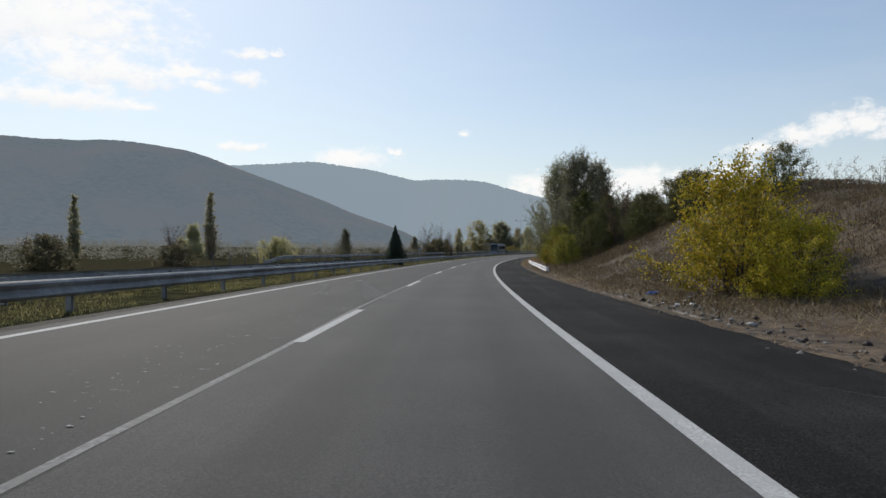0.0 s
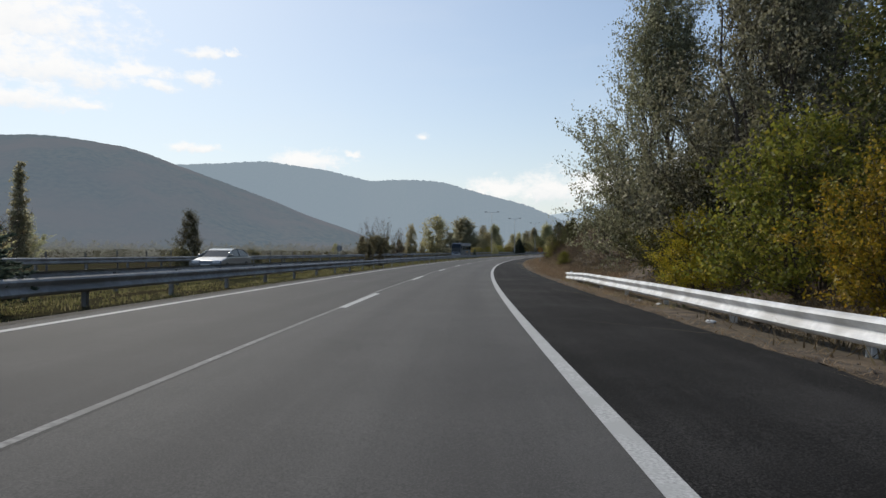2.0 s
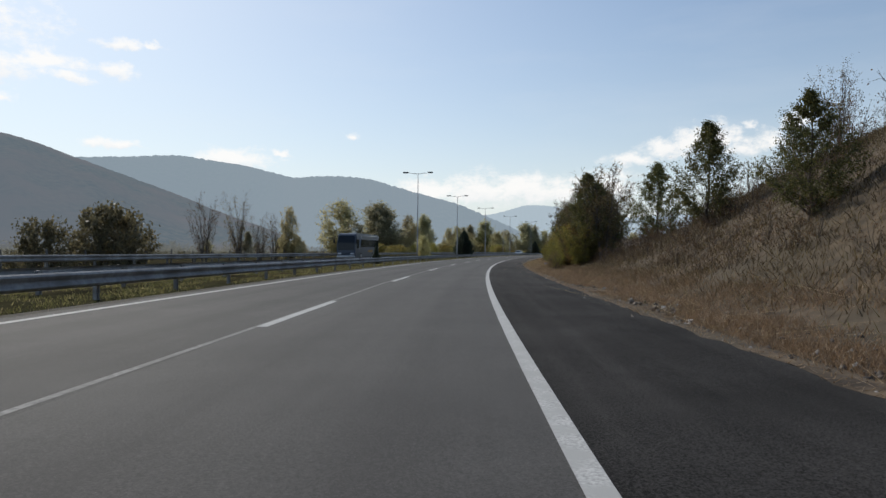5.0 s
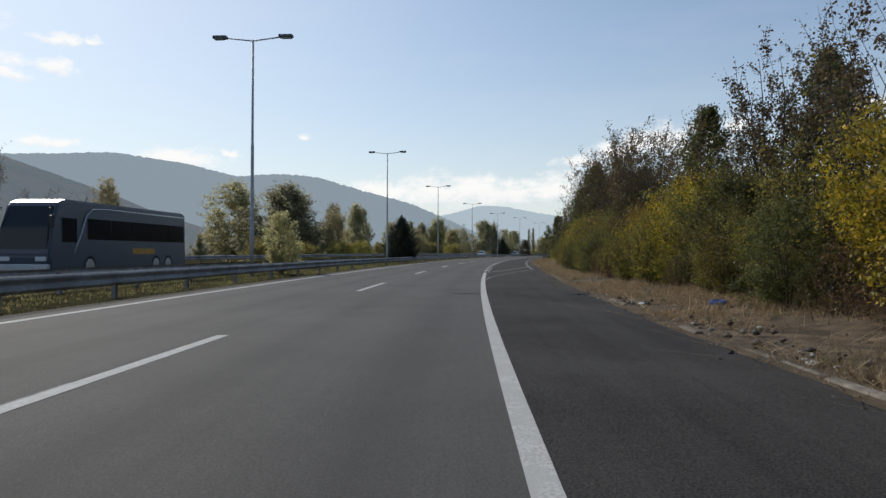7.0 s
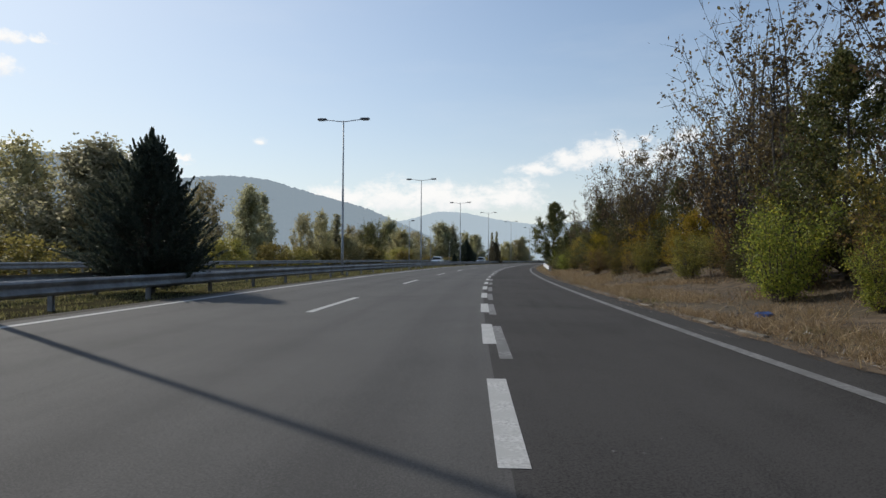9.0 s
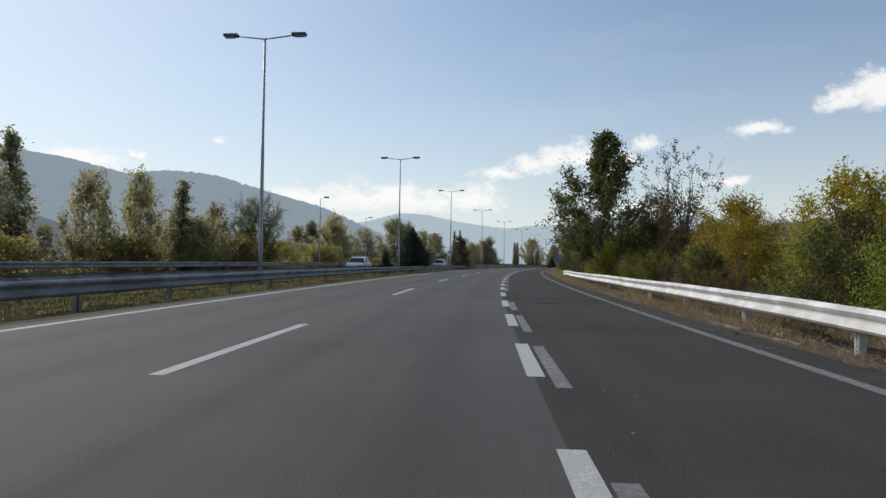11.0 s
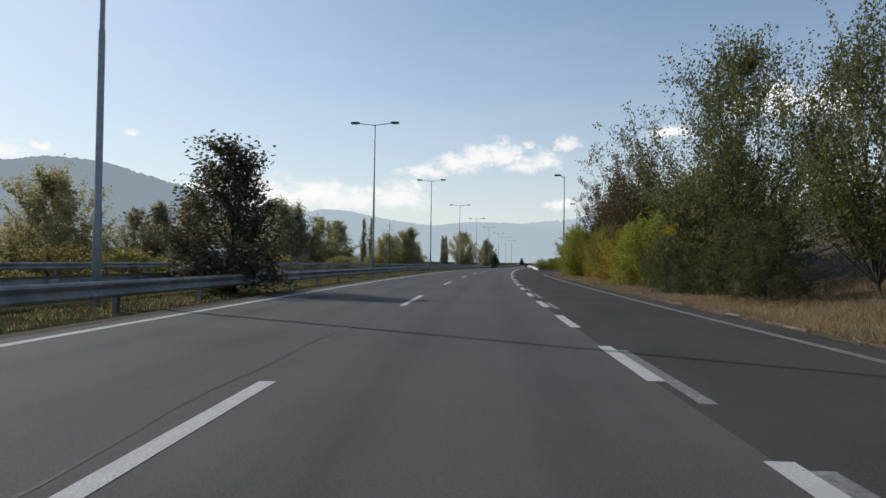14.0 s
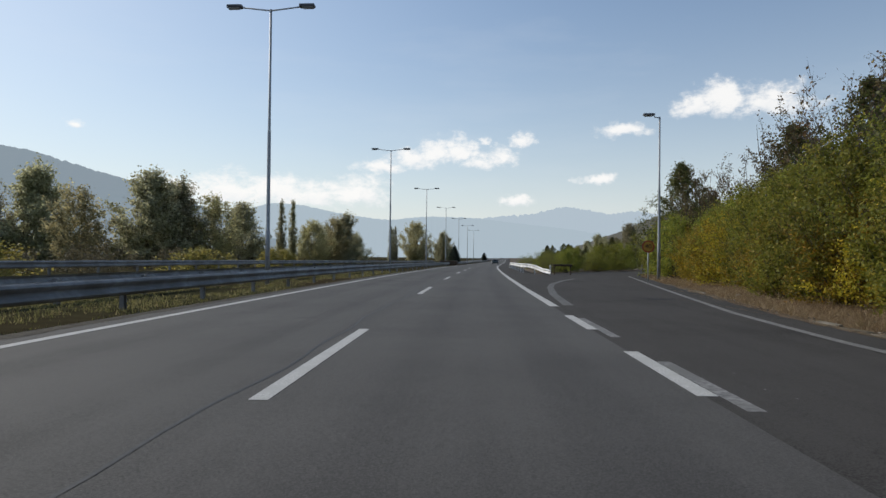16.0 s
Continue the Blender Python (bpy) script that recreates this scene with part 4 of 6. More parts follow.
def juniper(name, label, category, seed, height, width, low=0.05, high=0.17, point=0.78, slim=0.6):
    """A dense conifer: plumes that leave the trunk, turn upwards and end in feathery points."""
    rng = np.random.default_rng(seed)
    top = empty(name, label, category)
    bm = bmesh.new()
    tube(bm, [(0, 0, -0.3), (0.03, 0, height * 0.4), (0, 0.02, height * 0.93)], [0.13, 0.08, 0.01], 7, cap=False)
    pts, dirs = [], []
    n = 560
    for i in range(n):
        t = ((i + rng.uniform()) / n) ** 1.15
        a = i * 2.39996 + rng.uniform(-0.4, 0.4)
        lump = 1.0 + 0.35 * noise.noise(Vector((1.6 * math.cos(a) + seed, 1.6 * math.sin(a), t * 4)))
        r = width * 0.5 * min(1.0, (0.58 if low > 0 else 0.80) + 2.2 * t) * (1 - t) ** point * lump * rng.uniform(0.55, 1.06) + 0.03
        z0 = height * (0.03 + (0.80 if low > 0 else 0.91) * t)
        lift = height * rng.uniform(low, high) * (1.15 - 0.35 * t)
        c, d = math.cos(a), math.sin(a)
        p = [Vector((0, 0, z0)), Vector((c * r * 0.5, d * r * 0.5, z0 + lift * 0.15)), Vector((c * r * 0.84, d * r * 0.84, z0 + lift * 0.5)), Vector((c * r * 1.08, d * r * 1.08, z0 + lift * 1.05))]
        tube(bm, p, [0.02, 0.014, 0.009, 0.003], 3, cap=False)
        m = 165
        u = rng.uniform(0.25, 1.0, m) ** 0.75 * 3
        k = np.minimum(u.astype(int), 2)
        P = np.array([tuple(q) for q in p])
        w = (u - k)[:, None]
        base = P[k] * (1 - w) + P[k + 1] * w
        fat = (0.17 * (1.02 - u / 3.0) ** 1.25 + 0.010)[:, None] * (slim + (1 - slim) * (1 - t))
        pts.append(base + rng.normal(size=(m, 3)) * fat)
        dirs.append((P[k + 1] - P[k]) / (np.linalg.norm(P[k + 1] - P[k], axis=1)[:, None] + 1e-9) + np.array([0, 0, 0.2]))
    pts, dirs = np.concatenate(pts), np.concatenate(dirs)
    keep = pts[:, 2] > 0.05
    pts, dirs = pts[keep], dirs[keep]
    part("trunk", bm, M_BARK, top)
    n = len(pts)
    a = dirs + rng.normal(size=(n, 3)) * 0.45
    a /= np.linalg.norm(a, axis=1)[:, None] + 1e-9
    b = np.cross(a, rng.normal(size=(n, 3)))
    b /= np.linalg.norm(b, axis=1)[:, None] + 1e-9
    ln = rng.uniform(0.06, 0.15, n)[:, None]
    wd = rng.uniform(0.010, 0.022, n)[:, None]
    v = np.stack([pts - a * ln * 0.5, pts + b * wd, pts + a * ln * 0.5, pts - b * wd], axis=1).reshape(-1, 3)
    cr = new("crown", mesh_np("crown", v, np.arange(4 * n).reshape(-1, 4), L_JUNIPER))
    cr.parent = top
    return top


def larch(m):
    """A leafless larch: straight trunk and many thin side branches."""
    top = empty("larch", "dead leafless larch with thin bare branches in the median", "larch", m=m)
    rng = np.random.default_rng(77)
    bm = bmesh.new()
    tube(bm, [(0, 0, -0.3), (0.02, 0, 1.6), (-0.02, 0.01, 3.2), (0, 0, 4.9)], [0.06, 0.045, 0.028, 0.005], 8)
    part("trunk", bm, M_BARK, top)
    for i in range(46):
        t = (i + 0.5) / 46
        z = 0.7 + 3.9 * t
        a = i * 2.4 + rng.uniform(-0.4, 0.4)
        r = (1.15 * (1 - t) ** 0.8 + 0.10) * rng.uniform(0.7, 1.15)
        bm = bmesh.new()
        c, d = math.cos(a), math.sin(a)
        e = Vector((c * r, d * r, z + 0.18 * r + 0.1 * rng.normal() * r))
        tube(bm, [(0, 0, z), (c * r * 0.5, d * r * 0.5, z - 0.03 * r), tuple(e)], [0.012, 0.008, 0.003], 4)
        for k in range(9):
            q = rng.uniform(0.25, 1.0)
            s0 = Vector((0, 0, z)).lerp(e, q)
            tube(bm, [tuple(s0), tuple(s0 + Vector((c + rng.normal() * 0.9, d + rng.normal() * 0.9, 0.3 + rng.normal() * 0.5)) * 0.16 * (0.4 + r))], [0.005, 0.002], 3)
        part("branch", bm, M_BARK, top)
    return top


proto("olive_tree", "tree", "broad leaning tree with dense dull olive leaves on the verge", "tree", 31, 10.2, 9.4, 0.085, L_OLIVE, 96, 12, 34, sh_egg, base=0.22, spread=0.20, stems=4, up=0.4, rise=0.7, sub_len=0.42, lumpy=1.0)
proto("locust", "tree", "open roadside tree with drooping clumps of dark leaves", "tree", 32, 9.0, 7.4, 0.095, L_DARK, 46, 12, 46, sh_point, base=0.20, spread=0.19, rise=0.35, sub_len=0.36, lumpy=0.9)
proto("olive_bush", "bush", "loose olive shrub with yellowing autumn leaves", "bush", 35, 3.8, 3.6, 0.056, L_MIXED, 44, 9, 22, sh_fan, base=0.10, spread=0.17, stems=8, rise=0.7, lumpy=1.0)
proto("rust_bush", "bush", "loose rusty brown autumn shrub with thin bare stems", "bush", 36, 3.4, 3.2, 0.052, L_RUST, 40, 9, 16, sh_fan, base=0.10, spread=0.16, stems=8, rise=0.7, lumpy=1.0)
proto("brown_tree", "tree", "loose roadside tree with brown and purplish autumn leaves", "tree", 37, 8.4, 4.8, 0.07, L_THIN, 50, 9, 26, sh_fan, base=0.22, spread=0.16, stems=4, rise=0.7, lumpy=1.0)
proto("sapling", "bush", "tall leafy green sapling thicket turning yellow", "bush", 33, 5.0, 3.6, 0.062, L_GREEN, 52, 10, 34, sh_egg, base=0.08, spread=0.18, stems=6, up=0.2, rise=0.8, lumpy=0.9)
proto("field_bush", "bush", "dull brown-green scrub on the valley floor", "bush", 28, 3.6, 5.5, 0.15, L_FIELD, 46, 7, 18, sh_bush, base=0.04, spread=0.24, stems=6, rise=0.5)
COUNT = {}


def plant(key, s, lat, size=1.0, turn=0.0, wide=1.0, label="", sink=0.0):
    a, k = PROTO[key]
    m = here(s, lat, ground_up(s, lat) - sink, turn, (size * wide, size * wide, size))
    COUNT[key] = COUNT.get(key, -1) + 1
    kind = (key, COUNT[key] % 3)
    if kind not in NEXT:
        a = list(a)
        a[3] += 100 * kind[1]
        ob = NEXT[kind] = juniper(*a[:6]) if key == "juniper" else juniper(*a[:6], -0.01, 0.05, 1.0, 0.25) if key == "spruce" else grow(*a, **k)
        ob.matrix_basis = m
    else:
        src = NEXT[kind]
        ob = copy_thing(src, Matrix())
        ob.matrix_basis = m
    if label:
        ob["label"] = label
    return ob


def scatter(name, label, key, spots, few=3, per=5, wood=True, leaf=None):
    """Many shrubs nobody could count, as one object. spots: (s, lat, size)."""
    a, k = PROTO[key]
    a, k = list(a), {**k, "stems": 3}
    a[7] = leaf or a[7]
    src = [grow(*(list(a[:3]) + [a[3] + 50 + i] + list(a[4:8]) + [max(8, a[8] // few), a[9], per] + list(a[11:])), **k) for i in range(3)]
    mats, V, F, M, n0 = [], [], [], [], 0
    for i, o in enumerate(src):
        for c in o.children:
            if c.data.materials[0] not in mats:
                mats.append(c.data.materials[0])
    for i, (s, lat, size) in enumerate(spots):
        m = np.array(here(s, lat, ground_up(s, lat) - 0.05, i * 97.0, size))
        for c in src[i % 3].children:
            if c.name.startswith("trunk") and not wood:
                continue
            me = c.data
            co = np.empty(len(me.vertices) * 3)
            me.vertices.foreach_get("co", co)
            co = co.reshape(-1, 3) @ m[:3, :3].T + m[:3, 3]
            tot = np.array([p.loop_total for p in me.polygons])
            idx = np.empty(len(me.loops), dtype=np.int64)
            me.loops.foreach_get("vertex_index", idx)
            f = idx.reshape(-1, 4) if (tot == 4).all() else None
            if f is None:
                continue
            V.append(co)
            F.append(f + n0)
            M.append(np.full(len(f), mats.index(me.materials[0])))
            n0 += len(co)
    me = mesh_np(name, np.concatenate(V), np.concatenate(F), mats[0])
    for x in mats[1:]:
        me.materials.append(x)
    me.polygons.foreach_set("material_index", np.concatenate(M).astype(np.int32))
    for o in src:
        for c in list(o.children):
            bpy.data.objects.remove(c)
        bpy.data.objects.remove(o)
    return tagged(new(name, me), label, "scrub", kind="stuff")


# median
plant("spruce", 66.0, -7.0, 0.92, 10)
plant("juniper", 255.2, -7.2, 1.0, 40, 1.22)
plant("juniper", 355.0, -7.2, 0.92, 130, 1.24)
plant("median_tree", 388.6, -6.8, 0.9, 0, 1.45)
plant("median_tree", 108.5, -7.1, 0.36, 50, 0.75, label="small sparse shrub in the median")
plant("median_tree", 113.5, -7.1, 0.26, 150, 0.9, label="low sparse shrub in the median")
plant("pale_tree", 218, -7.2, 0.30, 20, 0.95, label="young sparse green tree in the median")
plant("spruce", 192, -7.3, 0.46, 90, 0.8)
plant("juniper", 343, -7.3, 0.4, 200)
plant("juniper", 575, -7.2, 0.9, 20)
plant("juniper", 748, -7.0, 0.9, 60)
larch(here(423, -7.2, -0.1))
# right verge
plant("yellow_bush", 18, 9.6, 0.92)
plant("yellow_bush", 20.5, 11.0, 0.7, 80)
plant("yellow_bush", 15.5, 10.2, 0.5, 140)
plant("big_poplar", 76, 12.8, 0.88, wide=1.02)
plant("big_poplar", 83.0, 11.0, 0.9, 200, 0.92)
plant("dark_tree", 67, 15.0, 0.7, 130)
plant("dark_bush", 63, 13.0, 0.9, 130)
plant("big_poplar", 80, 15.5, 0.75, 140)
plant("dark_tree", 70, 13.0, 0.85, 30)
plant("thin_tree", 60, 15.0, 0.7, 90)
plant("dark_tree", 88, 17.0, 0.8, 30)
plant("green_bush", 62, 10.5, 0.7, 20)
plant("green_bush", 70, 10.6, 1.0, 50)
plant("dark_bush", 78, 10.8, 1.0, 90)
plant("yellow_bush", 66, 10.2, 0.7, 200)
plant("yellow_bush", 75, 9.7, 0.6, 300)
plant("dark_tree", 101, 19.5, 0.5, 300, 1.2)
for s, l, z in ((46, 17, 0.7), (52, 20, 0.8), (40, 21, 0.7), (57, 16, 0.6), (60, 17.5, 0.9), (64, 18, 1.0), (55, 18.5, 0.9), (50, 18.5, 0.8), (68, 17, 0.9)):
    plant("dark_bush", s, l, z, s * 20)
rnd = random.Random(4)
scrub = [(rnd.uniform(18, 70), rnd.uniform(8.6, 24), rnd.uniform(0.10, 0.34)) for k in range(330)]
scrub += [(rnd.uniform(34, 80), rnd.uniform(19, 27), rnd.uniform(0.5, 1.0)) for k in range(40)]
scrub += [(rnd.uniform(88, 184), rnd.uniform(10.2, 27), rnd.uniform(0.15, 0.6)) for k in range(760)]
scrub += [(rnd.uniform(100, 178), rnd.uniform(20, 28), rnd.uniform(0.7, 1.2)) for k in range(70)]
scrub += [(rnd.uniform(182, 440), lerp_table(EDGE, 300) + rnd.uniform(3.2, 14), rnd.uniform(0.2, 0.5)) for k in range(160)]
scatter("slope_scrub", "low brown scrub scattered over the dry cut slope", "brown_bush", scrub)
for s in np.arange(96, 176, 5.5):
    plant("bare_tree", s + rnd.uniform(-2, 2), rnd.uniform(17, 26), rnd.uniform(0.25, 0.5), rnd.uniform(0, 360))
plant("green_bush", 110, 9.6, 0.27, 30)
plant("dark_tree", 152, 12.5, 0.42, 10)
plant("dark_tree", 163, 13.5, 0.55, 80)
# thicket of shrubs and thin trees: FOOT is the line where its front shrubs stand
FOOT = [(180, 7.3), (184, 7.5), (190, 8.1), (200, 8.9), (210, 8.3), (228, 8.6), (240, 8.9), (248, 10.4), (262, 10.6), (272, 9.7), (285, 9.2), (300, 9.4), (341, 9.6)]
for k in range(40):
    s = 181 + 1.72 * k + rnd.uniform(-0.5, 0.5)
    f = lerp_table(FOOT, s)
    plant(rnd.choice(["dark_bush", "verge_shrub", "brown_bush", "olive_bush", "brown_bush", "olive_bush"]), s, f + rnd.uniform(0.9, 1.5), rnd.uniform(0.36, 0.62), s * 37)
    plant(rnd.choice(["olive_bush", "brown_bush", "olive_bush", "yellow_bush", "dark_bush", "rust_bush"]), s + 0.8, f + rnd.uniform(2.2, 3.2), rnd.uniform(0.7, 1.0), s * 53)
    if k % 3 != 2:
        plant(rnd.choice(["thin_tree", "thin_tree", "thin_tree", "bare_tree", "dark_tree"]), s + 0.5, f + rnd.uniform(2.8, 5.2), rnd.uniform(0.72, 0.9) if s < 218 else rnd.uniform(0.9, 1.08), s * 71)
for k in range(24):
    s = 248 + 2.0 * k + rnd.uniform(-0.6, 0.6)
    f = lerp_table(FOOT, s)
    plant(rnd.choice(["rust_bush", "brown_bush", "olive_bush", "dark_bush"]), s, f + rnd.uniform(1.2, 3.4), rnd.uniform(0.4, 0.65), s * 37)
    if k % 3 == 0:
        plant(rnd.choice(["olive_bush", "yellow_bush", "rust_bush"]), s + 0.9, f + rnd.uniform(2.8, 4.0), rnd.uniform(0.6, 0.8), s * 53)
    plant(("thin_tree", "thin_tree", "bare_tree", "dark_tree")[k % 4], s + 0.5, f + rnd.uniform(2.6, 5.5), (rnd.uniform(0.72, 1.0) if k % 4 < 3 else rnd.uniform(0.5, 0.7)) * (1.28 if s < 264 else 1.0), s * 71)
for k in range(14):
    s = 183 + 8.2 * k
    plant(rnd.choice(["thin_tree", "dark_tree"] if s < 240 else ["thin_tree"]), s, lerp_table(EDGE, s) + rnd.uniform(7.0, 10.0), rnd.uniform(0.7, 0.95), s * 30)
plant("verge_shrub", 252, 11.3, 0.78, 10)
plant("verge_shrub", 254, 12.4, 0.8, 70)
# behind the white rail
plant("locust", 326.5, 9.6, 1.0, 0, label="open dark-leaved tree leaning over the white guardrail")
plant("thin_tree", 321, 12.5, 0.85, 40)
for s in np.arange(298, 352, 2.1):
    plant(rnd.choice(["dark_bush", "green_bush", "verge_shrub", "brown_bush", "sapling"]), s + rnd.uniform(-1, 1), rnd.uniform(9.8, 11.0), rnd.uniform(0.38, 0.6), s * 41)
    plant(rnd.choice(["brown_bush", "dark_bush", "brown_bush", "yellow_bush"]), s + rnd.uniform(-1, 1), rnd.uniform(11.8, 15), rnd.uniform(0.5, 0.85), s * 59)
for s, l, z in ((346, 14.5, 0.62), (352, 15.0, 0.6), (358, 15.5, 0.66), (340, 16, 0.7), (333, 14, 0.7)):
    plant("thin_tree", s, l, z, s * 40)
for k, s in enumerate(np.arange(349, 358, 1.7)):
    plant(("sapling", "verge_shrub", "green_bush")[k % 3], s, 10.9 + 0.5 * (k % 2), (0.62, 0.85, 0.6)[k % 3], s * 70)
# the open bank and its trees
plant("thin_tree", 378, 14.2, 0.92, 20)
plant("dark_tree", 379.5, 13.6, 0.62, 120)
for s, l, z in ((366, 10.9, 0.3), (371, 11.4, 0.36), (368, 13.5, 0.45), (376, 12.4, 0.5), (380.5, 11.6, 0.6), (383, 12.6, 0.7), (362, 13.0, 0.4)):
    plant("brown_bush", s, l, z, s * 40)
plant("olive_tree", 393.5, 12.2, 0.92, 60, 0.85)
plant("olive_tree", 386, 13.4, 0.72, 160, 0.8)
plant("dark_tree", 398, 13.5, 0.75, 160, 1.1)
plant("dark_tree", 384, 14.6, 0.85, 200)
for s, l, z in ((387, 10.4, 0.6), (389.5, 10.6, 0.7), (391.5, 9.9, 0.5), (395, 9.9, 0.62), (397, 10.2, 0.6)):
    plant(("brown_bush", "dark_bush")[int(s) % 2], s, l, z * 0.9, s * 40)
for s, l, z in ((408.3, 10.9, 1.08), (411.6, 11.8, 0.98), (419, 11.4, 0.92), (424.5, 11.6, 1.0)):
    plant("brown_tree", s, l, z, s * 40)
# tall saplings along the slip lane, up to the exit
for k, s in enumerate(np.arange(399, 466, 1.5)):
    e = lerp_table(EDGE, s)
    plant(("sapling", "yellow_bush", "yellow_bush", "sapling", "olive_bush")[k % 5] if s > 407 else ("yellow_bush", "green_bush")[k % 2], s, e + rnd.uniform(2.7, 3.7), rnd.uniform(0.6, 0.85), s * 83)
    plant(("sapling", "olive_bush", "sapling", "yellow_bush")[k % 4], s + 0.7, e + rnd.uniform(4.8, 6.4), rnd.uniform(0.9, 1.15), s * 61)
for s in np.arange(402, 489, 3.6):
    e = lerp_table(EDGE, s)
    plant(rnd.choice(["thin_tree", "dark_tree", "thin_tree", "bare_tree"]), s + rnd.uniform(-1, 1), e + (rnd.uniform(6.0, 8.5) if s < 466 else rnd.uniform(2.5, 5.5)), rnd.uniform(0.85, 1.05) * (0.78 if s < 408 else 1.0), s * 47)
for s, l, z in ((424, 9.5, 0.8), (427, 9.6, 0.85), (429.5, 9.9, 0.95), (433, 10.2, 0.85), (436, 10.6, 0.8), (440, 11.2, 0.85), (444, 11.8, 0.8)):
    plant("sapling", s, l, z, s * 67)
for s in np.arange(467, 489, 2.4):
    plant(("sapling", "dark_bush", "green_bush")[int(s) % 3], s, lerp_table(EDGE, s) + rnd.uniform(2.0, 4.0), rnd.uniform(0.8, 1.1), s * 47)
# across the valley floor: kind, s, lat, height, width
def field(key, s, lat, tall, wide):
    a = PROTO[key][0]
    k = tall / a[4]
    return plant(key, s, lat, k, rnd.uniform(0, 360), wide / a[5] / k, sink=0.1)


field("slim_poplar", 149.8, -78.7, 17.6, 3.3)
field("slim_poplar", 122, -92, 14.5, 2.8)
field("bare_tree", 166, -103, 10, 9)
field("grey_tree", 170, -100, 9.2, 8)
field("bare_tree", 141, -72, 8, 5)
field("round_tree", 93, -31, 4.4, 5.6)
field("bare_tree", 97, -32, 5.2, 4)
field("field_bush", 84, -42, 3.2, 5)
field("field_bush", 70, -50, 4.0, 6)
field("grey_tree", 62, -66, 6.5, 6)
field("median_tree", 118.8, -28.8, 6.5, 3.6)
field("field_bush", 116.5, -28.5, 2.4, 3.4)
field("field_bush", 124.5, -24.5, 1.9, 2.6)
field("field_bush", 178.5, -24.6, 4.6, 5.5)
field("field_bush", 183, -27, 5.0, 6)
field("field_bush", 174, -26, 3.6, 4)
field("bare_tree", 243, -48, 13.0, 6)
field("bare_tree", 236, -50, 12, 6)
field("bare_tree", 250, -47, 10, 5)
field("pale_tree", 256, -44, 11.0, 4.5)
field("bare_tree", 262, -50, 10, 6)
field("pale_tree", 304.2, -55, 16.3, 13)
field("grey_tree", 300.4, -41, 14.8, 16)
field("grey_tree", 305, -43, 14, 14)
field("pale_tree", 300, -31, 9.8, 5)
field("pale_tree", 320, -40, 13, 6)
field("grey_tree", 333, -40, 13.6, 8.5)
field("slim_poplar", 338, -40, 13.5, 3.5)
field("low_scrub", 262, -27, 3.5, 6)
field("low_scrub", 272, -26, 3.0, 7)
field("low_scrub", 291, -26.5, 3.6, 6)
field("low_scrub", 303, -27, 4, 6)
field("low_scrub", 312, -26, 3.5, 5)
field("low_scrub", 322, -27, 3.2, 7)
field("low_scrub", 336, -27, 3.6, 7)
field("pale_tree", 344.5, -32, 10.7, 5)
field("pale_tree", 339, -33, 10, 4.5)
field("slim_poplar", 351.5, -32, 11, 3.2)
field("pale_tree", 358.5, -32, 8.8, 4)
field("olive_tree", 361, -28.1, 9.3, 7.6)
field("round_tree", 352, -30, 6.5, 6)
field("round_tree", 430, -45, 11, 10)
field("bare_tree", 352, -35, 8, 6)
field("pale_tree", 357, -36, 7.6, 6)
field("low_scrub", 377, -35, 5, 7)
field("low_scrub", 388, -38, 5, 7)
field("low_scrub", 372, -32, 4.6, 5)
field("low_scrub", 354, -26, 4, 6)
field("grey_tree", 402, -52, 8, 8)
field("low_scrub", 398, -34, 5, 8)
field("low_scrub", 384, -28, 4, 7)
field("round_tree", 448, -62, 6.5, 9)
field("low_scrub", 440, -55, 5, 9)
field("grey_tree", 571.4, -112.8, 24, 20)
field("grey_tree", 566, -122, 21, 14)
field("pale_tree", 556, -124, 19, 12)
field("low_scrub", 464, -77, 7.5, 14)
field("round_tree", 470, -80, 8, 12)
field("pale_tree", 553.6, -88.8, 17.2, 13)
field("grey_tree", 566.3, -78.8, 21.8, 20)
field("grey_tree", 573, -76, 20.0, 15)
field("pale_tree", 575.4, -68.3, 17.5, 12)
field("grey_tree", 588, -66, 16.5, 14)
field("slim_poplar", 608.2, -59, 20, 2.8)
field("slim_poplar", 601, -60, 19, 2.8)
field("round_tree", 621.7, -50, 14.5, 12)
field("grey_tree", 628, -48, 16.5, 11)
field("round_tree", 612, -54, 13, 11)
field("slim_poplar", 718, -50, 18, 2.6)
field("slim_poplar", 724, -50, 17, 2.6)
field("slim_poplar", 731, -50, 18, 2.6)
field("round_tree", 767, -45, 21, 15)
field("grey_tree", 853, -40, 19, 12)
field("round_tree", 868, -40, 18.5, 13)
field("grey_tree", 690, -60, 12, 12)
field("round_tree", 660, -62, 12, 12)
field("low_scrub", 450, -36, 3, 8)
field("low_scrub", 470, -38, 3.5, 9)
field("low_scrub", 505, -36, 3.5, 9)
field("low_scrub", 540, -38, 4, 9)
field("low_scrub", 425, -33, 3, 8)
field("low_scrub", 412, -30, 3, 7)
scatter("field_scrub", "yellowish scrub across the far side of the valley floor", "field_bush", [(s + rnd.uniform(-4, 4), rnd.uniform(-78, -24 if k == 2 else -50), rnd.uniform(0.5, 1.3) if k < 2 else rnd.uniform(0.3, 0.6)) for s in np.arange(240, 720, 7.0) for k in range(3) if s > 330 or k == 2], 3, 10)
for s in np.arange(335, 720, 8.0):
    plant(rnd.choice(["grey_tree", "round_tree", "bare_tree", "pale_tree"]), s + rnd.uniform(-4, 4), rnd.uniform(-130, -85), rnd.uniform(0.45, 0.8), rnd.uniform(0, 360))


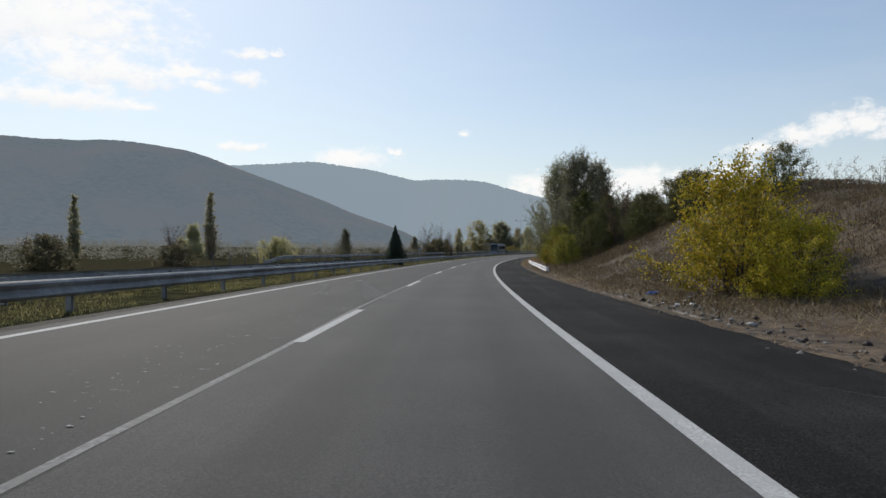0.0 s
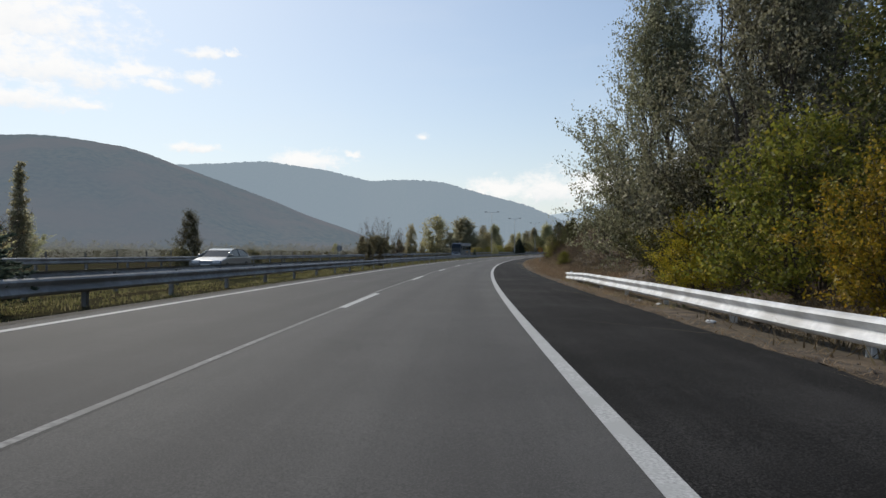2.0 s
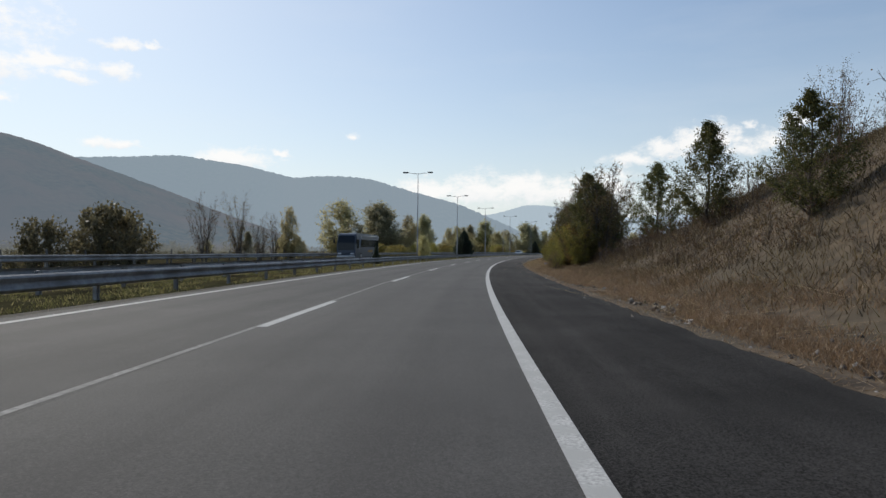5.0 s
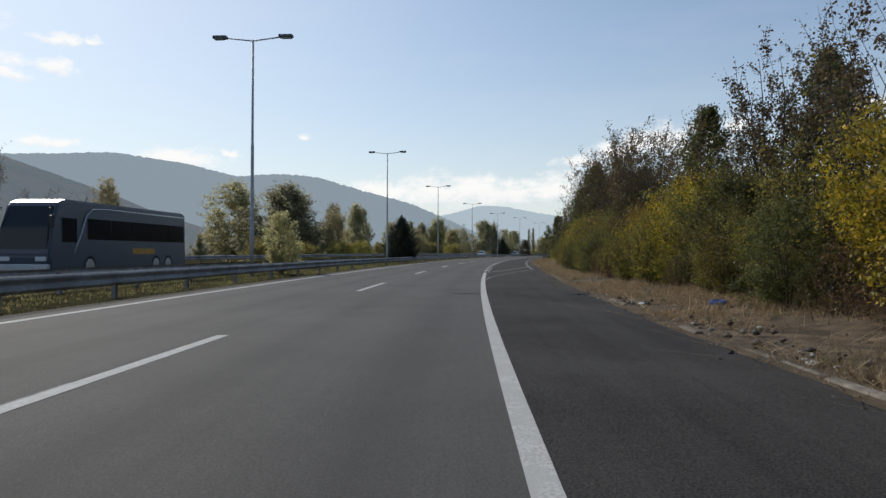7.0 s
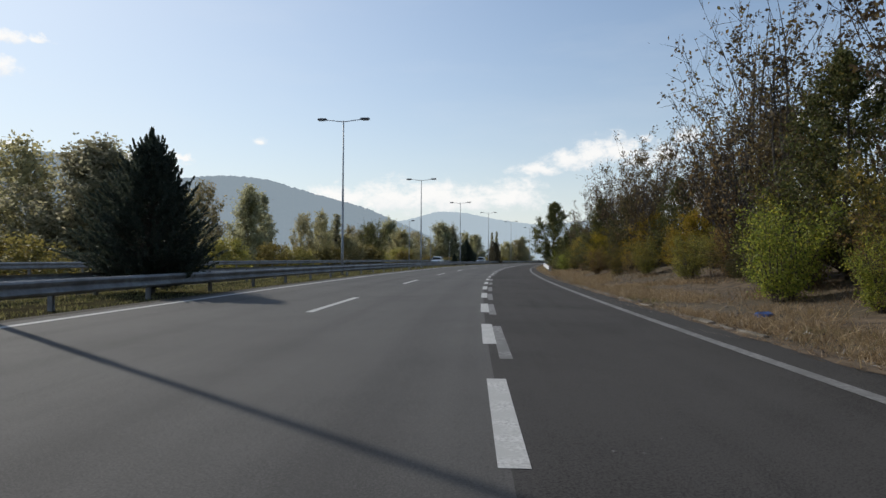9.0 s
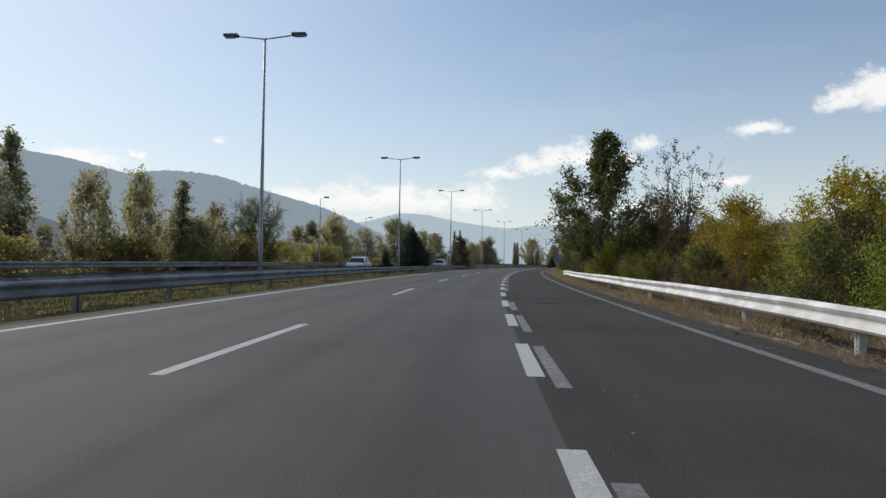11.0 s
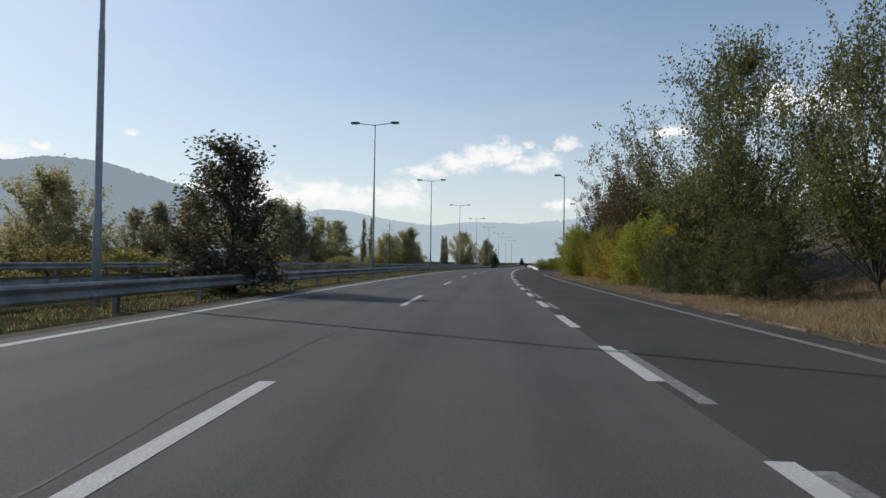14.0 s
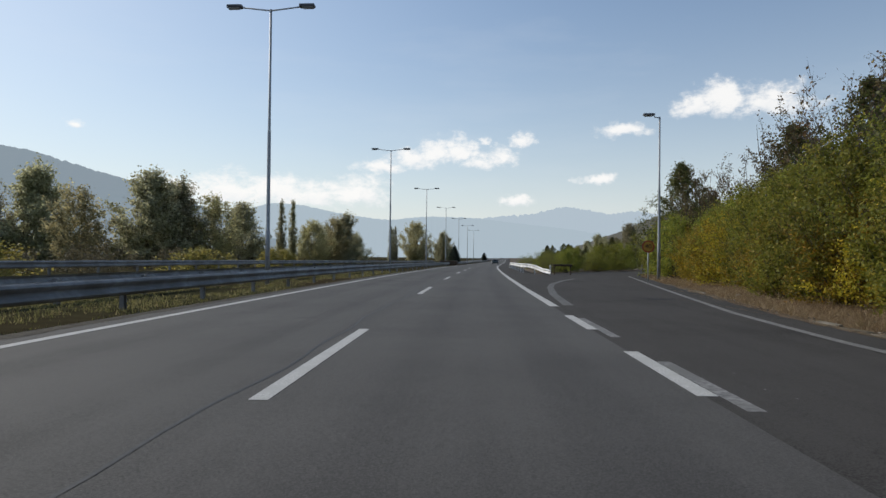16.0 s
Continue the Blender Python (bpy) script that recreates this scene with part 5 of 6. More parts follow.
# Distance haze over these woods is only in their leaf colour.
scatter("far_woods", "brown and olive woods tinted for haze on the far valley floor", "field_bush", [(rnd.uniform(-40, 640), -rnd.uniform(150, 620), rnd.uniform(0.9, 2.0)) for k in range(800)] + [(rnd.uniform(40, 330), -rnd.uniform(70, 160), rnd.uniform(0.35, 0.85)) for k in range(420)], 6, 5, False, L_FARWOOD)


# ---- verge: grass, kerbstones, litter ----
def blades(name, spots, tall, material, label, category="grass", lean=0.35, width=0.012, seed=1, up=None):
    """Blades of grass at (s, lat) spots, as one mesh."""
    rng = np.random.default_rng(seed)
    n = len(spots)
    P = np.array([at(s, l, ground_up(s, l) if up is None else up) for s, l in spots])
    d = rng.normal(size=(n, 3)) * lean
    d[:, 2] = 1
    h = (tall * rng.uniform(0.4, 1.3, n))[:, None]
    w = rng.normal(size=(n, 3))
    w[:, 2] = 0
    w /= np.linalg.norm(w, axis=1)[:, None] + 1e-9
    w *= width * rng.uniform(0.7, 1.6, n)[:, None]
    v = np.stack([P - w, P + w, P + d * h], axis=1).reshape(-1, 3)
    v[:, 2] -= 0.02
    f = np.arange(3 * n).reshape(-1, 3)
    o = new(name, mesh_np(name, v, f, material))
    return tagged(o, label, category, kind="stuff")


L_STRAW = leaf_mat("dry_straw", (0.17, 0.115, 0.062), (0.37, 0.265, 0.15), (0.54, 0.42, 0.27), 0.45)
L_GRASS = leaf_mat("green_grass", (0.13, 0.14, 0.05), (0.30, 0.28, 0.11), (0.50, 0.43, 0.22), 0.5)
L_WEED = leaf_mat("brown_weeds", (0.06, 0.042, 0.026), (0.14, 0.096, 0.056), (0.21, 0.155, 0.075), 0.3)
g = np.random.default_rng(7)


def tufts(n, s0, s1, near, far, power=1.6, clump=0.5, bare=-0.36):
    """Spots in tufts, denser near the road edge."""
    out = []
    while len(out) < n:
        s = g.uniform(s0, s1)
        e = lerp_table(EDGE, s)
        lat = e + near + (far - near) * g.uniform() ** power
        if noise.noise(Vector((s * 0.22, lat * 0.5, 4))) < bare:
            continue
        for k in range(int(g.integers(5, 22))):
            out.append((s + g.normal() * clump * 0.3, max(lat + g.normal() * clump * 0.3, e + 0.12)))
    return out


blades("dry_grass", tufts(250000, -2, 452, 0.15, 6.0, 1.6, 0.7, -0.2), 0.115, L_STRAW, "dry straw-coloured grass on the road verge", seed=2, width=0.0055, lean=0.8)
blades("slope_weeds", tufts(130000, 6, 452, 3.0, 22.0, 1.1, 1.4), 0.22, L_WEED, "brown dry weeds covering the cut slope", seed=3, width=0.009)


def median_spots(n, s0, s1):
    out = []
    while len(out) < n:
        s = g.uniform(s0, s1)
        lat = g.uniform(-9.2, -4.75)
        if noise.noise(Vector((s * 0.15, lat * 0.8, 14))) < -0.22 or lat > -4.95 and g.uniform() < 0.7:
            continue
        for k in range(10):
            out.append((s + g.normal() * 0.15, min(max(lat + g.normal() * 0.12, -9.4), -4.72)))
    return out


blades("median_grass", median_spots(200000, -2, 480), 0.095, L_GRASS, "short green and yellow grass on the median", seed=4, width=0.013)
blades("exit_straw", tufts(70000, 422, 478, 0.3, 8.0, 1.1, 0.6), 0.17, L_STRAW, "dry straw-coloured grass beside the exit", seed=14, width=0.008, lean=0.6)
blades("foot_straw", tufts(110000, 86, 190, 0.3, 3.6, 1.0, 0.6), 0.17, L_STRAW, "dry straw-coloured grass at the foot of the slope", seed=8, width=0.007, lean=0.6)
blades("cut_weeds", tufts(90000, 12, 68, 1.2, 20.0, 1.0, 1.5) + tufts(170000, 88, 186, 2.6, 22.0, 1.0, 1.5), 0.24, L_WEED, "thick reddish brown weeds on the cut slope", seed=9, width=0.012, lean=0.7)
blades("slope_straw", tufts(150000, 296, 390, 0.3, 13.0, 1.1, 0.6), 0.24, L_STRAW, "dry straw-coloured grass on the bank above the slip lane", seed=6, width=0.007, lean=0.6)


def ragged(s, k):
    return noise.noise(Vector((s * 0.9, k, 0))) * 0.16 + noise.noise(Vector((s * 3.7, k, 5))) * 0.09


def edge_dirt():
    """Soil washed over the asphalt's edge, with a ragged border."""
    o = ribbon("edge_dirt", list(np.arange(-3, 455, 0.35)), lambda s: [(lerp_table(EDGE, s) - 0.10 + ragged(s, 1), 0.004), (lerp_table(EDGE, s) + 0.05, 0.016 + 0.02 * abs(ragged(s, 2))), (lerp_table(EDGE, s) + 0.45, -0.03)], M_GROUND)
    tagged(o, "brown soil washed over the ragged asphalt edge", "soil", kind="structure")
    o = ribbon("median_dirt", list(np.arange(-3, 500, 0.35)), lambda s: [(-4.95, -0.06), (-4.72, 0.012), (-4.45 + 0.6 * ragged(s, 3), 0.004)], M_SOIL)
    tagged(o, "dark soil along the ragged median edge", "soil", kind="structure")


M_SOIL = noise_mat("dark_soil", (0.022, 0.018, 0.012), (0.06, 0.05, 0.032), 9, 0.95, bump=0.6)
edge_dirt()
blades("edge_litter", [(s, lerp_table(EDGE, s) + abs(g.normal()) * 0.22 - 0.12 + ragged(s, 1)) for s in g.uniform(-2, 452, 26000)], 0.05, L_STRAW, "dry stalks and bits scattered on the asphalt edge", seed=12, width=0.006, lean=2.0, up=0.03)
M_KERB = noise_mat("weathered_concrete", (0.15, 0.13, 0.105), (0.27, 0.24, 0.20), 9, 0.95, bump=0.6, scale2=0.9, c3=(0.10, 0.085, 0.06))


def kerb_mesh(seed):
    r = random.Random(seed)
    bm = bmesh.new()
    box(bm, -0.06, -0.40, -0.2, 0.06, 0.40, 0.03)
    for v in bm.verts:
        v.co += Vector((r.uniform(-0.02, 0.02), r.uniform(-0.03, 0.03), r.uniform(-0.015, 0.01)))
    bmesh.ops.bevel(bm, geom=bm.edges[:], offset=0.018, segments=1, affect="EDGES")
    me = bpy.data.meshes.new("kerbstone")
    bm.to_mesh(me)
    bm.free()
    me.materials.append(M_KERB)
    return me


def kerb():
    top = empty("kerb", "row of broken concrete kerbstones along the asphalt edge", "kerb", m=here(200, 7.5))
    top["kind"] = "structure"
    inv = top.matrix_basis.inverted()
    kinds = [kerb_mesh(k) for k in range(6)]
    r = random.Random(9)
    n = 0
    for s in [*np.arange(-3, 60, 1.0), *np.arange(186, 450, 1.0)]:
        if noise.noise(Vector((s * 0.09, 2, 0))) < (0.05 if s < 200 else -0.05) or n > 290:
            continue
        o = new("kerbstone", r.choice(kinds))
        o.parent = top
        m = here(s, lerp_table(EDGE, s) + 0.09 + r.uniform(-0.03, 0.04), r.uniform(-0.03, 0.02), r.uniform(-3, 3))
        o.matrix_basis = inv @ m @ Matrix.Rotation(radians(r.uniform(-5, 5)), 4, "Y")
        n += 1
    return top


kerb()

def rubble(n):
    """Broken concrete, clods and pebbles strewn along the asphalt edge."""
    rng = np.random.default_rng(41)
    s = np.concatenate([rng.uniform(-2, 62, n // 5), rng.uniform(88, 240, n // 2), rng.uniform(236, 455, n - n // 5 - n // 2)])
    e = np.array([lerp_table(EDGE, v) for v in s])
    lat = e + 0.12 + rng.normal(size=n) * 0.22 + np.abs(rng.normal(size=n)) * (rng.uniform(size=n) < 0.35) * 0.9
    size = 0.018 + 0.075 * rng.uniform(size=n) ** 3
    P = np.array([at(a, b, max(ground_up(a, b), -0.03)) for a, b in zip(s, lat)])
    shape = np.array([(1, 0, 0), (0, 1, 0), (-1, 0, 0), (0, -1, 0), (0, 0, 0.75), (0, 0, -0.6)], dtype=float)
    v = (shape[None] * rng.uniform(0.5, 1.35, (n, 6, 1)) + rng.normal(size=(n, 6, 3)) * 0.16) * size[:, None, None] + P[:, None, :]
    f = np.array([(0, 1, 4), (1, 2, 4), (2, 3, 4), (3, 0, 4), (1, 0, 5), (2, 1, 5), (3, 2, 5), (0, 3, 5)])
    f = (f[None] + 6 * np.arange(n)[:, None, None]).reshape(-1, 3)
    o = new("rubble", mesh_np("rubble", v.reshape(-1, 3), f, M_RUBBLE))
    return tagged(o, "broken concrete and pebbles strewn along the asphalt edge", "rubble", kind="stuff")


M_RUBBLE = leaf_mat("rubble", (0.035, 0.028, 0.02), (0.17, 0.145, 0.115), (0.42, 0.40, 0.36), 0.0)
rubble(11000)
blades("verge_straw", tufts(170000, 184, 470, 0.25, 4.6, 1.2, 0.6, -0.06), 0.19, L_STRAW, "dense tan straw on the verge below the thicket", seed=17, width=0.008, lean=0.75)
blades("twigs", tufts(9000, -2, 455, 0.1, 3.4, 1.3, 0.9), 0.34, L_STRAW, "dry fallen twigs and stalks lying on the verge", category="twigs", seed=15, width=0.008, lean=3.2)
blades("verge_weeds", [(a, b) for a, b in tufts(60000, 60, 455, 0.2, 3.0, 1.2, 0.8) if noise.noise(Vector((a * 0.35, b * 0.6, 21))) > 0.16], 0.13, L_GRASS, "patches of dull green weeds on the verge", seed=16, width=0.008, lean=0.8)
# stones and litter on the verge
M_STONE = noise_mat("pale_stone", (0.24, 0.22, 0.19), (0.42, 0.40, 0.36), 12, 0.9, bump=0.4)
M_LITTER = noise_mat("white_paper", (0.65, 0.65, 0.63), (0.78, 0.78, 0.76), 10, 0.8)
M_BLUE_BAG = noise_mat("blue_plastic", (0.03, 0.09, 0.30), (0.08, 0.18, 0.45), 8, 0.4)


def lump_mesh(name, seed, material, flat):
    r = random.Random(seed)
    bm = bmesh.new()
    bmesh.ops.create_icosphere(bm, subdivisions=2, radius=0.5)
    for v in bm.verts:
        k = 1 + 0.5 * noise.noise(v.co * 2.5 + Vector((seed, 0, 0))) + r.uniform(-0.12, 0.12)
        v.co = Vector((v.co.x * k, v.co.y * k * 0.75, v.co.z * k * flat))
    me = bpy.data.meshes.new(name)
    bm.to_mesh(me)
    bm.free()
    me.materials.append(material)
    return me


r = random.Random(21)
stones = [lump_mesh("stone", k, M_STONE, 0.55) for k in range(4)]
papers = [lump_mesh("litter", 10 + k, M_LITTER, 0.3) for k in range(4)]
bags = [lump_mesh("litter_bag", 20 + k, M_BLUE_BAG, 0.4) for k in range(2)]
for k in range(430):
    s = r.uniform(-2, 445) if k < 120 else r.uniform(14, 62) if k < 190 or k > 330 else r.uniform(60, 450)
    e = lerp_table(EDGE, s)
    lat = e + 0.25 + abs(r.gauss(0, 0.9 if k < 120 else 3.0 if k < 190 or k > 330 else 0.25))
    kind = r.random()
    if kind < 0.62:
        o = tagged(new("stone", r.choice(stones)), "pale rough stone lying on the dry verge", "stone", "verge stones")
        size = r.uniform(0.08, 0.26) * (1.0 if k < 190 else 0.7)
    else:
        o = tagged(new("litter", r.choice(papers)), "crumpled white litter on the dry verge", "litter", "verge litter")
        size = r.uniform(0.07, 0.22)
    o.matrix_basis = here(s, lat, ground_up(s, lat) + 0.05 * size, r.uniform(0, 360), size)
for s, lat in ((198.5, 8.6), (248.5, 9.3), (20, 8.0)):
    o = tagged(new("litter_bag", bags[0]), "blue plastic litter on the dry verge", "litter")
    o.matrix_basis = here(s, lat, ground_up(s, lat) + 0.05, 30, (0.5, 0.3, 0.35))


# ---- signs ----
M_SIGN_BLUE = noise_mat("blue_sign", (0.02, 0.07, 0.30), (0.025, 0.085, 0.34), 3, 0.45)
M_SIGN_WHITE = mat("sign_white", (0.75, 0.75, 0.74), 0.5)
M_SIGN_BLACK = mat("sign_black", (0.015, 0.015, 0.015), 0.5)
M_SIGN_YELLOW = noise_mat("yellow_sign", (0.42, 0.22, 0.03), (0.5, 0.28, 0.05), 4, 0.5)
M_SIGN_RED = mat("sign_red", (0.35, 0.03, 0.02), 0.5)
M_SIGN_GREY = mat("sign_back", (0.22, 0.22, 0.22), 0.6)


def plate(x0, z0, x1, z1, y0, y1, bevel=0.0):
    return box(bmesh.new(), x0, y0, z0, x1, y1, z1, bevel)


def words(text, size, material, parent, x, y, z, name="text"):
    c = bpy.data.curves.new(name, "FONT")
    c.body, c.size, c.align_x, c.align_y, c.extrude = text, size, "CENTER", "CENTER", 0.002
    c.materials.append(material)
    o = new(name, c)
    o.parent = parent
    o.matrix_basis = pose(x, y, z, 90, 0, 0)
    return o


def fuel_sign():
    top = empty("road_sign", "blue filling station sign with a white arrow on a thin post", "road sign", m=here(376.1, 8.9, ground_up(376.1, 8.9), -4, 1.1))
    bm = bmesh.new()
    tube(bm, [(0, 0.03, -0.3), (0, 0.03, 1.5), (0, 0.03, 2.3)], [0.03, 0.03, 0.03], 8)
    part("post", bm, M_POLE, top)
    panel = part("panel", plate(-0.27, 1.32, 0.27, 2.3, -0.012, 0.0, 0.004), M_SIGN_BLUE, top)
    part("white_square", plate(-0.16, 1.80, 0.16, 2.2, -0.018, -0.013), M_SIGN_WHITE, panel)
    bm = bmesh.new()
    box(bm, -0.04, -0.023, 1.86, 0.08, -0.0185, 2.15)
    box(bm, 0.09, -0.023, 1.95, 0.105, -0.0185, 2.10)
    box(bm, -0.06, -0.023, 1.835, 0.10, -0.0185, 1.86)
    part("pump_symbol", bm, M_SIGN_BLACK, panel)
    part("pump_window", plate(-0.015, 2.05, 0.055, 2.11, -0.026, -0.0235), M_SIGN_WHITE, panel)
    bm = bmesh.new()
    box(bm, -0.16, -0.018, 1.675, 0.13, -0.013, 1.70)
    for a in (1, -1):
        box(bm, -0.12, -0.018, -0.012, 0.0, -0.013, 0.012, m=Matrix.Translation((0.16, 0, 1.6875)) @ Matrix.Rotation(radians(a * 40), 4, "Y"))
    part("arrow", bm, M_SIGN_WHITE, panel)
    bm = bmesh.new()
    for x in (-0.17, -0.10, -0.03, 0.07, 0.14):
        box(bm, x, -0.018, 1.40, x + 0.045, -0.013, 1.48)
    part("lettering", bm, M_SIGN_WHITE, panel, "small white lettering too worn to read")
    return top


def limit_sign(s, lat, number, up):
    top = empty("speed_sign", "round yellow speed limit sign with red rim on thin post", "road sign", m=here(s, lat, ground_up(s, lat), -3))
    bm = bmesh.new()
    tube(bm, [(0, 0.03, -0.3), (0, 0.03, up + 0.25)], [0.03, 0.03], 8)
    part("post", bm, M_POLE, top)

    def disc(r, y0, y1):
        b = bmesh.new()
        bmesh.ops.create_cone(b, cap_ends=True, segments=32, radius1=r, radius2=r, depth=y1 - y0, matrix=Matrix.Translation((0, (y0 + y1) / 2, up)) @ Matrix.Rotation(radians(90), 4, "X"))
        return b

    rim = part("rim", disc(0.32, -0.012, 0.0), M_SIGN_RED, top)
    part("face", disc(0.26, -0.018, -0.0125), M_SIGN_YELLOW, rim)
    words(number, 0.32 if len(number) < 3 else 0.24, M_SIGN_BLACK, rim, 0, -0.021, up)
    return top


fuel_sign()
limit_sign(457, 10.7, "40", 2.0)
limit_sign(138, 8.4, "100", 1.7)


def sign_back(s, lat, up):
    top = empty("road_sign", "grey back of a round road sign on a post", "road sign", m=here(s, lat, ground_up(s, lat)))
    bm = bmesh.new()
    tube(bm, [(0, 0, -0.3), (0, 0, up + 0.3)], [0.035, 0.035], 8)
    part("post", bm, M_POLE, top)
    b = bmesh.new()
    bmesh.ops.create_cone(b, cap_ends=True, segments=32, radius1=0.42, radius2=0.42, depth=0.012, matrix=Matrix.Translation((0, 0.045, up)) @ Matrix.Rotation(radians(90), 4, "X"))
    part("disc", b, M_SIGN_GREY, top)
    return top


sign_back(141.0, -19.4, 1.8)


# ---- fence beyond the opposite carriageway ----
M_FENCE = noise_mat("fence_post", (0.10, 0.095, 0.085), (0.17, 0.16, 0.15), 8, 0.9)


def wire_fence(s0, s1, lat):
    mid = (s0 + s1) / 2
    top = empty("wire_fence", "old wire fence on thin posts beyond the road", "fence", m=here(mid, lat))
    inv = top.matrix_basis.inverted()
    bm = bmesh.new()
    box(bm, -0.045, -0.045, -0.4, 0.045, 0.045, 1.55, 0.008)
    me = bpy.data.meshes.new("post")
    bm.to_mesh(me)
    bm.free()
    me.materials.append(M_FENCE)
    rr = random.Random(2)
    for s in np.arange(s0, s1, 3.6):
        o = new("post", me)
        o.parent = top
        o.matrix_basis = inv @ here(s, lat, ground_up(s, lat) + rr.uniform(-0.1, 0.1), rr.uniform(-10, 10)) @ Matrix.Rotation(radians(rr.uniform(-4, 4)), 4, "Y")
    for h in (0.5, 0.95, 1.4):
        bm = bmesh.new()
        tube(bm, [inv @ at(s, lat, ground_up(s, lat) + h) for s in np.arange(s0, s1, 7.2)], [0.006] * len(np.arange(s0, s1, 7.2)), 4)
        part("wire", bm, M_FENCE, top)


wire_fence(60, 240, -24.0)


# ---- vehicles ----
M_TYRE = mat("tyre_rubber", (0.02, 0.02, 0.02), 0.8)
M_RIM = mat("alloy_rim", (0.45, 0.45, 0.46), 0.35, 0.8)
M_CARGLASS = mat("dark_car_glass", (0.012, 0.015, 0.018), 0.1, 0.0, 0.35)
M_HEADLIGHT = mat("headlight_glass", (0.6, 0.62, 0.65), 0.1, 0.0, 0.8)
M_DARKTRIM = mat("dark_trim", (0.02, 0.02, 0.022), 0.5)


def paint(name, c):
    m = mat(name, c, 0.28, 0.35, 0.6)
    m.node_tree.nodes["Principled BSDF"].inputs["Coat Weight"].default_value = 0.6
    return m


def wheel(parent, x, y, radius, width, side):
    bm = bmesh.new()
    bmesh.ops.create_cone(bm, cap_ends=True, segments=28, radius1=radius, radius2=radius, depth=width, matrix=Matrix.Translation((x, y, radius)) @ Matrix.Rotation(radians(90), 4, "Y"))
    bmesh.ops.bevel(bm, geom=[e for e in bm.edges if len(e.link_faces) == 2 and e.calc_face_angle(0) > 1], offset=0.03, segments=2, affect="EDGES")
    t = part("wheel", bm, M_TYRE, parent)
    bm = bmesh.new()
    bmesh.ops.create_cone(bm, cap_ends=True, segments=24, radius1=radius * 0.66, radius2=radius * 0.6, depth=0.03, matrix=Matrix.Translation((x + side * (width / 2 + 0.01), y, radius)) @ Matrix.Rotation(radians(90 * side), 4, "Y"))
    part("rim", bm, M_RIM, t)


def side_slab(bm, outline, half, taper=0.0, z_taper=0.0):
    """Extrude a side outline (y, z) to both sides; above z_taper the sides lean in."""
    L, R = [], []
    for y, z in outline:
        k = half - taper * max(0.0, z - z_taper)
        L.append(bm.verts.new((-k, y, z)))
        R.append(bm.verts.new((k, y, z)))
    n = len(outline)
    for i in range(n):
        j = (i + 1) % n
        bm.faces.new((L[i], L[j], R[j], R[i]))
    bm.faces.new(L[::-1])
    bm.faces.new(R)
    bmesh.ops.recalc_face_normals(bm, faces=bm.faces[:])
    return bm


def car(m, colour, label, roof=1.46, length=4.2):
    """A hatchback facing -y."""
    top = empty("car", label, "car", "cars", m)
    k = length / 4.2
    h = roof / 1.46
    bm = bmesh.new()
    side_slab(bm, [(-2.05 * k, 0.28), (-2.1 * k, 0.55), (-2.0 * k, 0.72), (-1.1 * k, 0.92), (1.75 * k, 0.98 * h), (2.02 * k, 0.9), (2.1 * k, 0.55), (2.05 * k, 0.28)], 0.86, 0.10, 0.6)
    bmesh.ops.bevel(bm, geom=bm.edges[:], offset=0.07, segments=3, affect="EDGES", profile=0.6)
    body = part("body", bm, colour, top)
    bm = bmesh.new()
    side_slab(bm, [(-1.15 * k, 0.90), (-0.45 * k, 1.36 * h), (0.2 * k, 1.44 * h), (1.2 * k, 1.40 * h), (1.72 * k, 1.0 * h), (1.7 * k, 0.9)], 0.84, 0.32, 0.9)
    bmesh.ops.bevel(bm, geom=bm.edges[:], offset=0.03, segments=2, affect="EDGES")
    part("glasshouse", bm, M_CARGLASS, top, "dark tinted window band")
    bm = bmesh.new()
    side_slab(bm, [(-0.50 * k, 1.34 * h), (-0.42 * k, 1.40 * h), (0.2 * k, 1.475 * h), (1.22 * k, 1.43 * h), (1.3 * k, 1.37 * h)], 0.70, 0.1, 1.35)
    bmesh.ops.bevel(bm, geom=bm.edges[:], offset=0.02, segments=2, affect="EDGES")
    part("roof", bm, colour, top)
    for a in (1, -1):
        for p, q in (((-1.2 * k, 0.93), (-0.46 * k, 1.38 * h)), ((0.42 * k, 0.95), (0.36 * k, 1.43 * h)), ((1.72 * k, 0.98), (1.22 * k, 1.40 * h))):
            bm = bmesh.new()
            tube(bm, [(a * (0.84 - 0.32 * (p[1] - 0.9)), p[0], p[1]), (a * (0.845 - 0.32 * (q[1] - 0.9)), q[0], q[1])], [0.035, 0.03], 6)
            part("pillar", bm, colour, top)
        for y in (-1.3 * k, 1.28 * k):
            wheel(top, a * 0.78, y, 0.31, 0.2, a)
        part("headlight", box(bmesh.new(), a * 0.58 - 0.2, -2.11 * k, 0.58, a * 0.58 + 0.2, -1.92 * k, 0.74, 0.04), M_HEADLIGHT, top)
        part("mirror", box(bmesh.new(), a * 0.93 - 0.09, -0.98 * k, 0.93, a * 0.93 + 0.09, -0.86 * k, 1.06, 0.03), colour, top)
    part("grille", box(bmesh.new(), -0.36, -2.13 * k, 0.36, 0.36, -2.05 * k, 0.52, 0.02), M_DARKTRIM, top)
    part("number_plate", box(bmesh.new(), -0.26, -2.15 * k, 0.42, 0.26, -2.135 * k, 0.53), M_SIGN_WHITE, top)
    return top


def on_road(s, lat, flip=False):
    return here(s, lat, 0.005, 180 if flip else 0)


